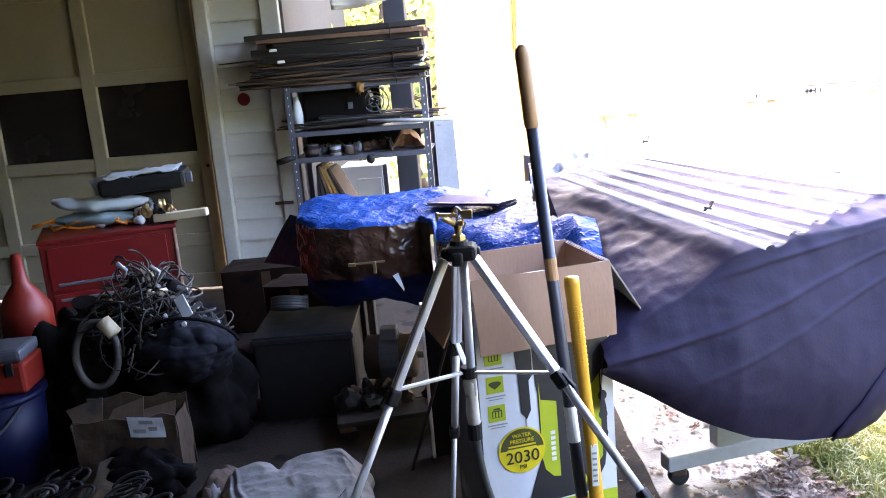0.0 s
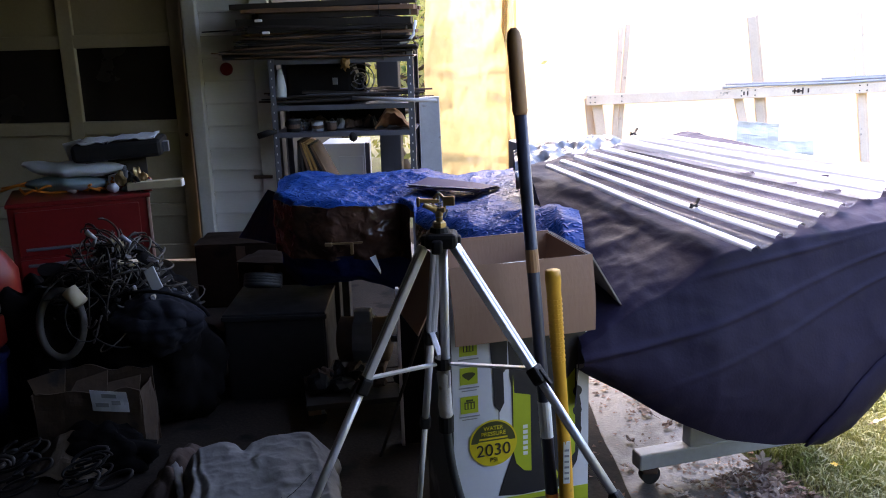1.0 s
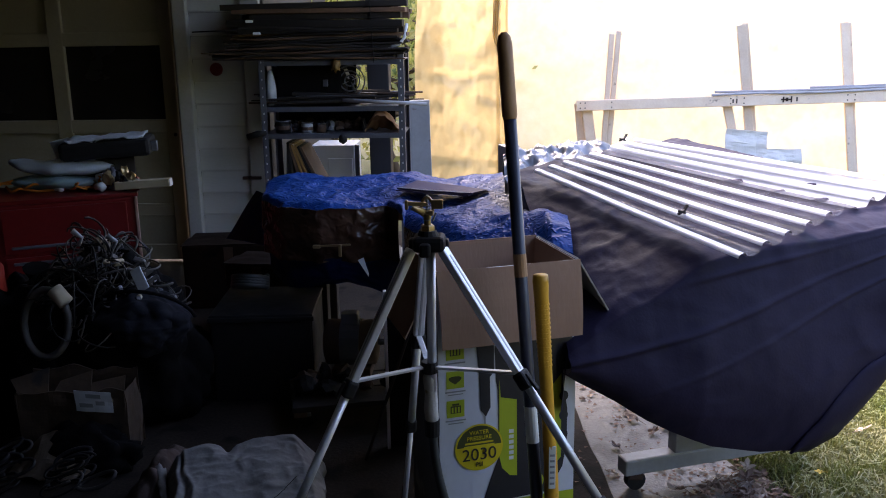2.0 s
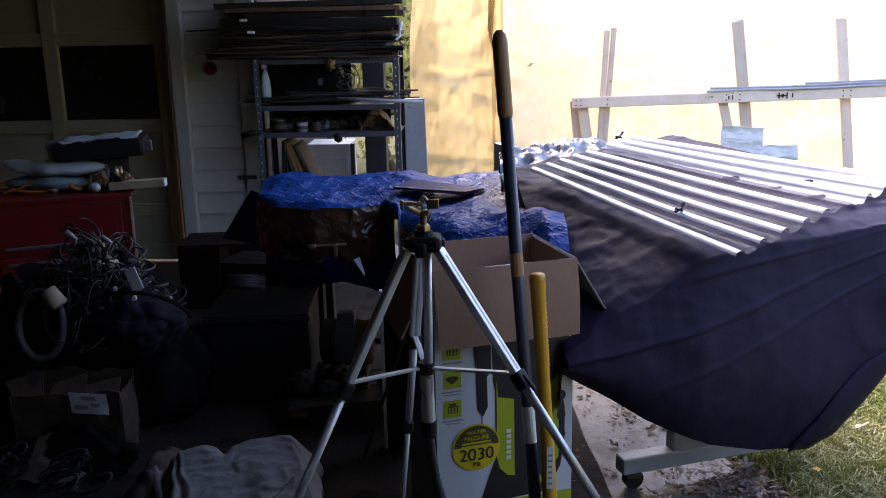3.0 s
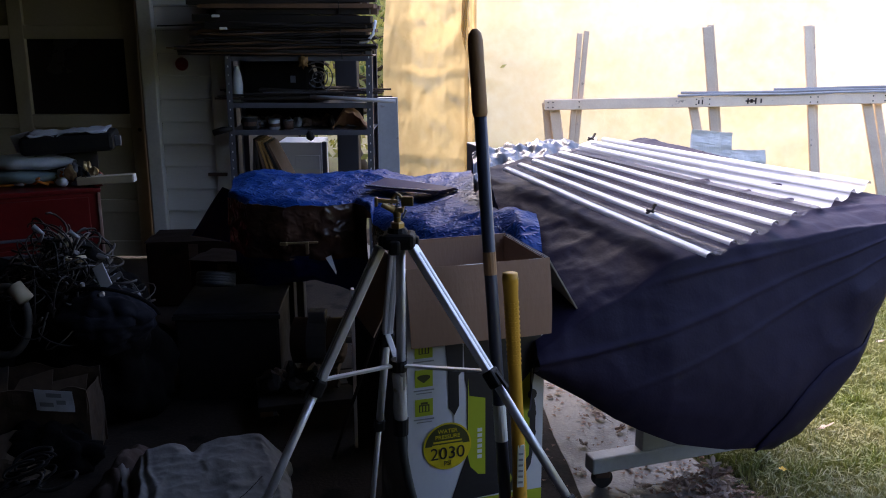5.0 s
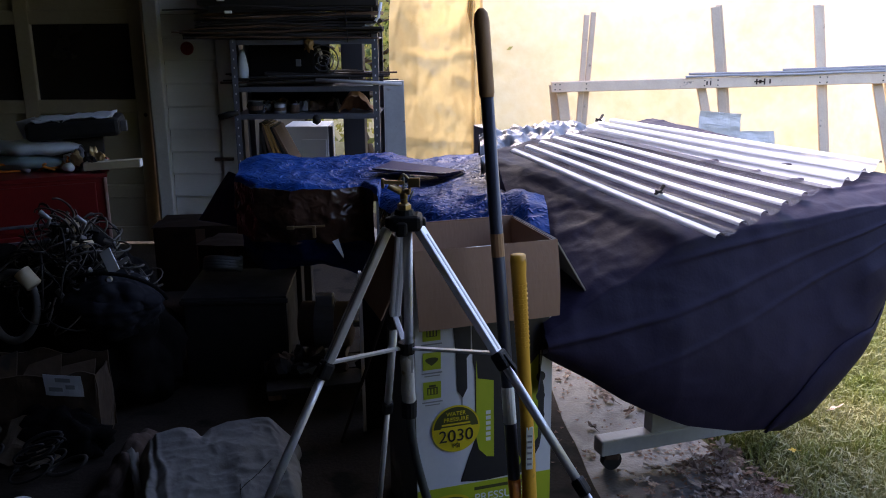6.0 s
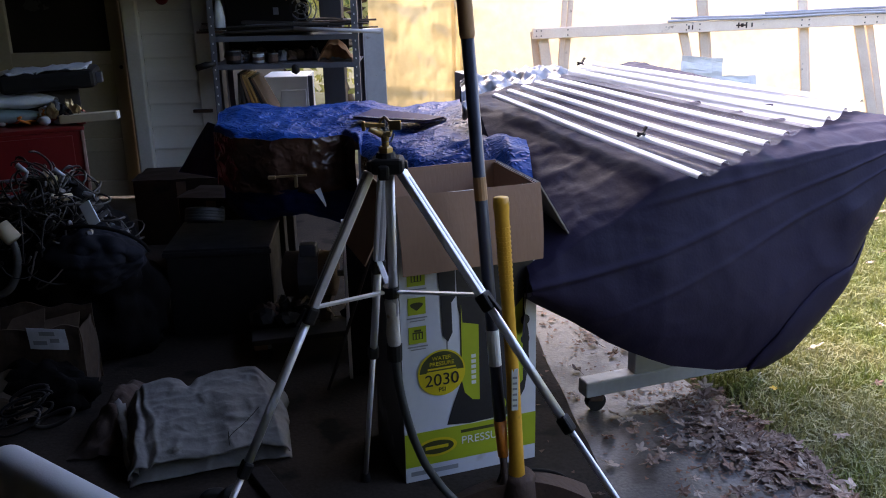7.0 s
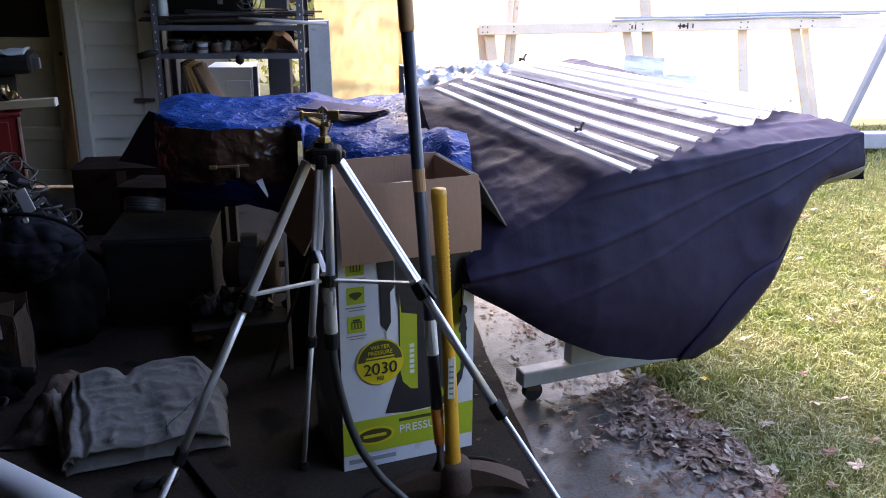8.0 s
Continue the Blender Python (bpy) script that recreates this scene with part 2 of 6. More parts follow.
M_PAPERBAG = mat("crumpled_paper", (0.46, 0.24, 0.12), (0.3, 0.14, 0.07), 0.75, scale=9, bump=0.4, crease=(20, 0.6, 0.01))
M_GREYBAG = mat("grey_bag_fabric", (0.018, 0.019, 0.025), (0.01, 0.0105, 0.014), 0.9, spec=0.15, scale=6, bump=0.4, bscale=50)
M_HOSE2 = mat("ribbed_hose", (0.1, 0.09, 0.075), (0.05, 0.045, 0.04), 0.6, scale=9, bump=0.4, bscale=40)
M_HEMBAND = mat("grey_mesh_band", (0.2, 0.185, 0.16), (0.12, 0.11, 0.095), 0.8, scale=8, bump=0.5, bscale=160)
# paler card for one flap: the sky light on it is painted in
M_LITFLAP = mat("lit_flap_card", (0.4, 0.37, 0.33), (0.3, 0.27, 0.235), 0.85, scale=6, bump=0.12, bscale=110)
M_POST = mat("dark_painted_timber", (0.03, 0.032, 0.042), (0.02, 0.021, 0.028), 0.6, scale=8, bump=0.3, stretch=(1, 1, 0.2))
M_OLDCLOTH = mat("brown_cloth", (0.085, 0.055, 0.042), (0.045, 0.03, 0.024), 0.9, scale=7, bump=0.5, bscale=60)


def clear_sheet(name, col, rough, see):
    """Thin plastic sheet: part of the light goes straight through, the rest meets a glossy pale surface."""
    m = mat(name, col, tuple(c * 0.85 for c in col), rough, scale=5, bump=0.08, bscale=40, spots=((0.5, 0.5, 0.5), 9, 0.72))
    n, l = m.node_tree.nodes, m.node_tree.links
    tr = n.new("ShaderNodeBsdfTransparent")
    tr.inputs[0].default_value = (0.93, 0.93, 0.96, 1)
    mx = n.new("ShaderNodeMixShader")
    mx.inputs[0].default_value = see
    l.new(n["Principled BSDF"].outputs[0], mx.inputs[1])
    l.new(tr.outputs[0], mx.inputs[2])
    l.new(mx.outputs[0], n["Material Output"].inputs["Surface"])
    return m


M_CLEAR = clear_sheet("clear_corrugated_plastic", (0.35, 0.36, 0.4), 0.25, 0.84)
# far sheet made whiter and less clear: its glare is put into the colour
M_SHEETGLARE = clear_sheet("glare_whitened_plastic", (0.8, 0.82, 0.86), 0.25, 0.35)
# whiter copy of the sheet plastic: the ribs' glint is in its colour
M_RIBGLINT = clear_sheet("rib_glint", (0.86, 0.88, 0.92), 0.25, 0.15)


# ---- mesh helpers ----
def mesh_of(bm, name, material, smooth=False):
    me = bpy.data.meshes.new(name)
    bm.to_mesh(me)
    bm.free()
    me.materials.append(material)
    if smooth:
        for p in me.polygons:
            p.use_smooth = True
    return me


def part(name, bm, material, parent=None, label="", smooth=False):
    ob = new(name, mesh_of(bm, name, material, smooth))
    if parent is not None:
        ob.parent = parent
    return tagged(ob, label)


def thing(name, m, label, category, group="", kind=""):
    ob = new(name)
    ob.empty_display_size = 0.05
    ob.matrix_basis = m
    return tagged(ob, label, category, group, kind)


def solid(name, bm, material, label, category="", group="", kind="", smooth=False, m=None):
    ob = part(name, bm, material, None, label, smooth)
    if m is not None:
        ob.matrix_basis = m
    return tagged(ob, "", category, group, kind)


def box(c, s, bevel=0.0, rot=None, bm=None):
    """A bevelled block with its centre c and its size s."""
    bm = bm or bmesh.new()
    m = Matrix.Translation(c) @ (rot or Matrix()) @ Matrix.Diagonal((*s, 1))
    got = bmesh.ops.create_cube(bm, size=1, matrix=m)["verts"]
    if bevel:
        edges = list({e for v in got for e in v.link_edges})
        bmesh.ops.bevel(bm, geom=edges, offset=bevel, segments=2, affect="EDGES", profile=0.5)
    return bm


def tube(pts, radius, n=10, bm=None, caps=True):
    """A round tube along points; radius is a number or one for each point."""
    bm = bm or bmesh.new()
    pts = [Vector(p) for p in pts]
    rad = radius if hasattr(radius, "__len__") else [radius] * len(pts)
    rings, side = [], None
    for i, p in enumerate(pts):
        d = (pts[min(i + 1, len(pts) - 1)] - pts[max(i - 1, 0)]).normalized()
        if side is None:
            side = d.orthogonal().normalized()
        side = (side - d * side.dot(d)).normalized()
        up = d.cross(side)
        rings.append([bm.verts.new(p + (side * math.cos(a) + up * math.sin(a)) * rad[i]) for a in (k * math.tau / n for k in range(n))])
    for a, b in zip(rings, rings[1:]):
        for k in range(n):
            bm.faces.new((a[k], a[(k + 1) % n], b[(k + 1) % n], b[k]))
    if caps:
        bm.faces.new(rings[0][::-1])
        bm.faces.new(rings[-1])
    return bm


def bar(a, b, w, h, bevel=0.0, bm=None, up=(0, 0, 1)):
    """A square bar from a to b, w wide and h high."""
    a, b = Vector(a), Vector(b)
    z = (b - a).normalized()
    x = Vector(up).cross(z)
    x = x.normalized() if x.length > 1e-4 else Vector((1, 0, 0))
    y = z.cross(x)
    rot = Matrix((x, y, z)).transposed().to_4x4()
    return box((a + b) / 2, (w, h, (b - a).length), bevel, rot, bm)


def surface(fn, nu, nv, thick=0.0, bm=None):
    """A sheet: fn(u, v) for u and v from 0 to 1, with a second skin where it has thickness."""
    bm = bm or bmesh.new()
    grid = [[bm.verts.new(fn(i / nu, j / nv)) for j in range(nv + 1)] for i in range(nu + 1)]
    faces = [bm.faces.new((grid[i][j], grid[i + 1][j], grid[i + 1][j + 1], grid[i][j + 1])) for i in range(nu) for j in range(nv)]
    if thick:
        bm.normal_update()
        bmesh.ops.solidify(bm, geom=faces, thickness=thick)
    return bm


def blob(c, r, rough=0.25, freq=2.0, sub=3, seed=0.0, bm=None, flat=None):
    """A lumpy, sagging mass, cut flat at a height where one is given."""
    bm = bm or bmesh.new()
    got = bmesh.ops.create_icosphere(bm, subdivisions=sub, radius=1)["verts"]
    for v in got:
        d = v.co.copy()
        k = 1 + rough * noise.noise(d * freq + Vector((seed, seed * 1.7, 3))) + rough * 0.4 * noise.noise(d * freq * 3 + Vector((seed, 1, 5)))
        v.co = Vector(c) + Vector((d.x * r[0], d.y * r[1], d.z * r[2])) * k
        if flat is not None:
            v.co.z = max(v.co.z, flat)
    return bm


def crumple(p, amount, freq, seed=0.0):
    """Folded relief: sharp creases between soft panels."""
    q = Vector(p) * freq + Vector((seed, seed * 0.7, seed * 1.3))
    a = 1 - abs(noise.noise(q)) * 2
    b = 1 - abs(noise.noise(q * 2.3 + Vector((4, 1, 2)))) * 2
    return amount * (a * 0.7 + b * 0.3 - 0.5)


def lerp(table, x):
    xs, ys = zip(*table)
    return float(np.interp(x, xs, ys))


def lettering(text, size, m, material, parent, name="lettering"):
    """Flat printed letters as a mesh; m puts their middle and the way they face (local +z)."""
    cu = bpy.data.curves.new(name, "FONT")
    cu.body, cu.size, cu.align_x, cu.align_y, cu.extrude = text, size, "CENTER", "CENTER", 0.0006
    tmp = bpy.data.objects.new(name, cu)
    scene.collection.objects.link(tmp)
    dg = bpy.context.evaluated_depsgraph_get()
    me = bpy.data.meshes.new_from_object(tmp.evaluated_get(dg))
    bpy.data.objects.remove(tmp)
    me.transform(m)
    me.materials.clear()
    me.materials.append(material)
    ob = new(name, me)
    ob.parent = parent
    return ob


# ---- the large structure ----
WALL_Y = 6.7                    # face of the garage wall
E1, E2 = Vector((0.943, 0.333, 0)), Vector((-0.333, 0.943, 0))


def slab_edge(y):
    """x of the slab's ragged edge towards the lawn."""
    return 1.225 - (0.36 * (y - 3.3) if y > 3.3 else 0.1 * (y - 3.3)) + 0.035 * noise.noise(Vector((y * 2.1, 0, 0))) + 0.02 * noise.noise(Vector((y * 7, 3, 0)))


def ground():
    bm = bmesh.new()
    s = 400
    ring = [bm.verts.new((x, y, -0.03)) for x, y in ((-s, -s), (s, -s), (s, s), (-s, s))]
    bm.faces.new(ring)
    solid("ground", bm, M_SOIL, "flat lawn soil with thin grass around the slab", "ground", kind="structure")


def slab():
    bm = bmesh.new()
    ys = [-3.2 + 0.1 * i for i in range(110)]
    tone_line = lambda y: 0.575 - 0.09 * (y - 3.4) + 0.02 * noise.noise(Vector((y * 3, 5, 0)))        # line between the shelter's floor and the path, placed to fit the camera's view
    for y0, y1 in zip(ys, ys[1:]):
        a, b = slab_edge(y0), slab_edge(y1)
        vs = [bm.verts.new(p) for p in ((tone_line(y0) + 0.002, y0, 0), (a, y0, 0), (b, y1, 0), (tone_line(y1) + 0.002, y1, 0), (a, y0, -0.06), (b, y1, -0.06))]
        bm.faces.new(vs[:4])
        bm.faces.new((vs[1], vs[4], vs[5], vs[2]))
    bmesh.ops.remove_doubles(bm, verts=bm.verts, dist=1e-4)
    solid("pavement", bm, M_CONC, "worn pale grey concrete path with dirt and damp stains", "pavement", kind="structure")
    # the floor's dark colour stands in for shade under the roof
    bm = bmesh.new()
    lo = [bm.verts.new((tone_line(y), y, 0.001)) for y in ys]
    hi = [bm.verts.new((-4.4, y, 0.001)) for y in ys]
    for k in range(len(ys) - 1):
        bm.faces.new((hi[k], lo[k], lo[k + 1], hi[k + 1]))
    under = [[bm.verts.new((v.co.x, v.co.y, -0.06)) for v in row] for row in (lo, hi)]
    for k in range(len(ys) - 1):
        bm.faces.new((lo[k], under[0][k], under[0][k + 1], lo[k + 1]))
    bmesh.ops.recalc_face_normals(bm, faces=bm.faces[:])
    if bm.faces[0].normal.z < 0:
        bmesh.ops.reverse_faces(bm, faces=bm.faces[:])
    solid("floor", bm, M_SHADEFLOOR, "concrete floor of the shelter with its shade put into the dark colour", "floor", kind="structure")


def garage_wall():
    """The siding wall right of the garage door, in lapped boards on a backing."""
    wall = solid("wall_north", box((-1.49, WALL_Y + 0.1, 1.1), (0.5, 0.14, 2.2)), M_WALLIN, "garage wall clad in white horizontal siding", "wall", kind="structure")
    for i in range(16):
        z = -0.08 + 0.1405 * i
        bm = bmesh.new()
        x0, x1 = -1.70, -1.375
        prof = ((WALL_Y - 0.002, z), (WALL_Y - 0.004, z + 0.012), (WALL_Y + 0.016, z + 0.139), (WALL_Y + 0.028, z + 0.139), (WALL_Y + 0.028, z))
        l = [bm.verts.new((x0, y, zz)) for y, zz in prof]
        r = [bm.verts.new((x1, y, zz)) for y, zz in prof]
        for k in range(5):
            bm.faces.new((l[k], l[(k + 1) % 5], r[(k + 1) % 5], r[k]))
        bm.faces.new(l[::-1])
        bm.faces.new(r)
        part("siding_board", bm, M_SIDING, wall)
    part("corner_board", box((-1.315, WALL_Y + 0.005, 1.1), (0.115, 0.05, 2.2), 0.004), M_TRIM, wall, "white corner board")
    part("bracket", box((-1.36, WALL_Y - 0.035, 0.585), (0.12, 0.02, 0.02), 0.003), M_RUST, wall, "small rusty iron bracket")
    solid("wall_above_door", box((-3.1, WALL_Y + 0.08, 2.185), (2.72, 0.16, 0.03)), M_SIDING, "siding above the garage door", "wall", kind="structure")
    # side wall and roof slab added to keep sun off the shelving gap
    solid("wall_sunblock_side", box((-1.33, 7.95, 1.26), (0.12, 2.3, 2.52)), M_WALLIN, "dark garage side wall added to block the sun", "wall", kind="structure")
    solid("wall_sunblock_roof", box((-3.2, 7.95, 2.6), (4.2, 2.6, 0.16)), M_CEIL, "unseen garage roof slab added to block the sun", "roof", kind="structure")
    # west and south walls are unseen, added to darken the shelter
    solid("wall_west", box((-4.5, 1.8, 1.1), (0.16, 9.9, 2.2)), M_WALLIN, "unseen dark wall added to keep light out of the shelter", "wall", kind="structure")
    solid("wall_south", box((-0.9, -3.2, 1.1), (7.2, 0.16, 2.2)), M_WALLIN, "unseen dark wall added behind the camera to keep light out", "wall", kind="structure")
    t = solid("trim", box((-1.745, WALL_Y - 0.012, 1.1), (0.085, 0.07, 2.2), 0.006), M_TRIM, "cream painted door casing", "trim", kind="structure")
    part("stop_strip", box((-1.797, WALL_Y + 0.03, 1.1), (0.02, 0.08, 2.2), 0.004), M_DOOR, t)


def garage_door():
    """A panelled overhead door, four rows of panels, one row with dark panes."""
    door = thing("door_1", pose(-1.845, WALL_Y + 0.12, 0.02), "cream panelled overhead garage door with dark panes", "garage door", kind="structure")
    W, cols, pitch, stile = 2.88, 4, 0.72, 0.10
    for k, z in enumerate((0.05, 0.335, 0.885, 1.435, 2.0, 2.13)):
        part("rail", box((-W / 2, 0, z), (W, 0.045, 0.085 if k else 0.1), 0.006), M_DOOR, door)
    for c in range(cols + 1):
        part("stile", box((-0.045 - c * pitch * 0.985, -0.002, 1.08), (0.085 if c in (0, cols) else 0.095, 0.045, 2.15), 0.006), M_DOOR, door)
    for r, (z0, z1) in enumerate(((0.1, 0.29), (0.38, 0.84), (0.92, 1.395), (1.48, 1.955))):
        for c in range(cols):
            cx = -0.045 - (c + 0.5) * pitch * 0.985
            if r == 2:
                part("pane", box((cx, 0.012, (z0 + z1) / 2), (0.64, 0.008, z1 - z0 + 0.02)), M_DARKPANE, door, "dark reflecting pane")
            else:
                part("panel", box((cx, 0.012, (z0 + z1) / 2), (0.64, 0.02, z1 - z0 + 0.02), 0.006), M_DOOR, door)
    part("lock", tube([(-0.03, -0.03, 0.83), (-0.03, 0, 0.83)], 0.012), M_RUST, door, "small rusty lock knob")


def shelter_roof():
    bm = bmesh.new()
    edge = lambda y: 0.95 - 0.36 * (y - 3.4)          # eave line behind the camera, roughly along the slab's edge
    # unseen roof; its far corners are set to shade the bench and table
    lo = [bm.verts.new((x, y, 2.2)) for x, y in ((-4.6, -3.28), (edge(-3.28), -3.28), (0.48, 4.95), (-0.28, 6.15), (-0.45, 7.05), (-4.6, 7.05))]
    hi = [bm.verts.new((v.co.x, v.co.y, 2.32)) for v in lo]
    bm.faces.new(lo[::-1])
    bm.faces.new(hi)
    for k in range(6):
        bm.faces.new((lo[k], lo[(k + 1) % 6], hi[(k + 1) % 6], hi[k]))
    solid("ceiling", bm, M_CEIL, "dark boarded underside of the unseen shelter roof, outlined to steer light", "ceiling", kind="structure")
    # unseen wall added on the open side to cut light from the right
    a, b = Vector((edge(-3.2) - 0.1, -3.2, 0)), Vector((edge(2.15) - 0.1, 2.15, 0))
    solid("wall_east", bar(a + Vector((0, 0, 1.1)), b + Vector((0, 0, 1.1)), 0.12, 2.2), M_WALLIN, "unseen dark wall added to keep light out of the shelter", "wall", kind="structure")
    def valance(u, v):
        x = -0.98 + 0.8 * u
        return (x, 6.98 + 0.02 * math.sin(u * 14) * v, 2.2 - (0.40 + 0.03 * math.sin(u * 5 + 1)) * v)
    solid("roof_valance", surface(valance, 40, 12, 0.003), M_PALEBOARD, "pale plastic valance hanging from the roof edge", "valance", smooth=True)
    post = thing("roof_post", pose(-0.575, 7.05, 0), "dark painted timber roof post standing behind the shelving", "post")
    part("shaft", box((0, 0, 1.1), (0.14, 0.14, 2.2), 0.006), M_POST, post)
    part("base_plate", box((0, 0, 0.012), (0.2, 0.2, 0.024), 0.003), M_STEEL, post)


def tarp_fence():
    """Yellow sheet hung behind a rough timber frame, and a tan sheet closing the gap beside the shelving."""
    def yellow(u, v):
        x, z = 0.05 + 7.6 * u, -0.02 + 2.8 * v
        y = 8.98 + 0.05 * math.sin(x * 3.1 + z) * (1 - v * 0.5) + 0.07 * noise.noise(Vector((x * 1.4, z * 0.8, 0))) + crumple((x, z, 0), 0.02, 3.5) + 0.035 * math.sin(x * 7.5 + 1.6 * math.sin(z * 2.3 + x)) * max(0, 1 - z / 1.05)
        return (x, y, z + 0.04 * math.sin(x * 1.7))
    solid("tarp_fence_sheet", surface(yellow, 150, 50), M_FENCETARP, "yellow translucent plastic sheet hung along the fence, lit from behind", "tarp", smooth=True)

    def tan(u, v):
        z = 0.0 + 3.3 * v
        x = -0.40 + 0.68 * u + (0.10 * max(0, z - 1.25) ** 1.5 * (1 - u))
        y = 7.75 + 0.035 * math.sin(u * 9 + 1.2 * z) + 0.05 * noise.noise(Vector((x * 2.5, z * 1.6, 7))) + crumple((x, z * 1.2, 2), 0.05, 2.6) + crumple((x * 1.6, z, 6), 0.03, 5) + crumple((x, z, 9), 0.012, 13) + 0.026 * math.exp(-((z - 1.16 - 0.02 * math.sin(u * 9)) / 0.02) ** 2) + 0.02 * math.exp(-((z - 0.56 + 0.05 * u) / 0.02) ** 2) + 0.05 * math.exp(-((u - 0.62 - 0.3 * (z - 0.4)) / 0.05) ** 2) * max(0, 0.8 - z) + (0.10 * (u - 0.86) / 0.14 * math.sin(u * 60) if u > 0.86 else 0)
        return (x, y, z)
    ht = thing("hanging_tarp", pose(0, 0, 0), "tan plastic tarp hanging with creases beside the shelving", "tarp")
    part("sheet", surface(tan, 60, 110), M_TANTARP, ht, smooth=True)

    def gather(u, v):
        z = 1.46 + 1.86 * v
        x = 0.17 + 0.10 * u * (0.3 + 0.7 * v) + 0.02 * math.sin(v * 5) - 0.03 * v
        return (x, 7.66 + 0.025 * math.sin(u * 19 + v * 3) + 0.02 * math.sin(v * 8), z - 0.16 * u * (1 - v))
    part("gathered_fold", surface(gather, 40, 40), M_TANTARP, ht, "bunched vertical fold of the tarp", True)

    frame_ob = thing("timber_fence_frame", pose(0, 8.75, 0), "rough pale timber fence frame with a long rail", "fence")
    rail_z = lambda x: 0.838 + (x - 0.88) * 0.0195
    rail = part("rail", bar((0.88, 0, rail_z(0.88)), (4.95, 0, rail_z(4.95)), 0.045, 0.088, 0.006), M_LUMBER, frame_ob)
    for x, h, w in ((2.17, 0.03, 0.012), (2.20, 0.04, 0.01), (2.58, 0.045, 0.012), (2.61, 0.03, 0.02), (2.645, 0.05, 0.012), (2.69, 0.035, 0.012), (2.60, 0.012, 0.08)):
        part("stain", box((x, -0.0245, rail_z(x)), (w, 0.002, h)), M_RUST, rail, "dark stamp mark")
    for x in (0.91, 0.95, 1.17, 2.15, 2.26, 3.10, 3.16, 3.62, 3.72):
        for dz in (-0.02, 0.022):
            part("nail", tube([(x, -0.0225, rail_z(x) + dz), (x, -0.026, rail_z(x) + dz)], 0.006, 8), M_RUST, rail)
    posts = ((1.095, 1.165, 0.03, 1.425, 0.045), (1.135, 1.225, 0.055, 1.445, 0.045), (1.10, 0.965, 0.03, 0.85, 0.09), (1.0, 0.905, 0.08, 0.85, 0.07),
             (2.43, 2.215, 0.03, 1.475, 0.07), (2.475, 2.255, 0.065, 1.49, 0.05), (2.36, 2.13, 0.03, 0.87, 0.075),
             (3.255, 3.045, 0.03, 1.485, 0.06), (3.29, 3.085, 0.06, 1.48, 0.055), (3.85, 3.60, 0.03, 0.86, 0.08), (3.93, 3.70, 0.06, 0.86, 0.06))
    for x0, x1, y, z1, w in posts:
        part("post", bar((x0, 0.02 + y, -0.05), (x1, 0.02 + y, z1), w, 0.035, 0.005, up=(0, 1, 0)), M_LUMBER, frame_ob)
    for i, (x0, x1, dz) in enumerate(((1.99, 3.95, 0.056), (2.02, 4.3, 0.075), (2.80, 4.9, 0.092), (2.45, 4.1, 0.066))):
        y = 8.72 + 0.018 * i
        pts = [(x0 + (x1 - x0) * k / 6, y + 0.006 * math.sin(k * 2 + i), rail_z(x0 + (x1 - x0) * k / 6) + dz + 0.004 * math.sin(k * 1.7 + i * 2)) for k in range(7)]
        solid("thin_rod", tube(pts, 0.0105, 8), M_GREYWOOD, "thin grey weathered rod lying along the fence rail", "rod", "rods on the rail")
    for c, sz, a, k in (((2.255, 8.63, 0.0), (0.35, 0.62), 5, 1.0), ((2.60, 8.60, 0.0), (0.33, 0.46), -1, 4.0), ((2.03, 8.58, 0.0), (0.22, 0.44), 16, 7.0)):
        def sheet(u, v, sz=sz, k=k):
            x, z = (u - 0.5) * sz[0], sz[1] * v
            return (x + 0.012 * noise.noise(Vector((z * 6, k, 0))), 0.12 * v + 0.006 * math.sin(z * 46) + crumple((x, z, k), 0.025, 5, k), z + 0.012 * noise.noise(Vector((x * 9, k, 2))) * v)
        solid("grey_board", surface(sheet, 20, 60, 0.006), M_PALEBOARD, "pale crinkled metal sheet leaning on the fence frame", "metal sheet", "sheets at the fence", m=pose(*c, 0, a, 0))
    solid("leaning_pole", bar((3.79, 8.15, 0.0), (4.34, 8.3, 1.32), 0.05, 0.05, 0.004), M_GREYWOOD, "pale timber pole leaning against the fence", "pole")
    solid("ground_timber", box((4.3, 7.7, 0.1), (1.6, 0.12, 0.12), 0.01), M_GREYWOOD, "grey timber lying at the foot of the fence", "timber")


ground()
slab()
garage_wall()
garage_door()
shelter_roof()
tarp_fence()


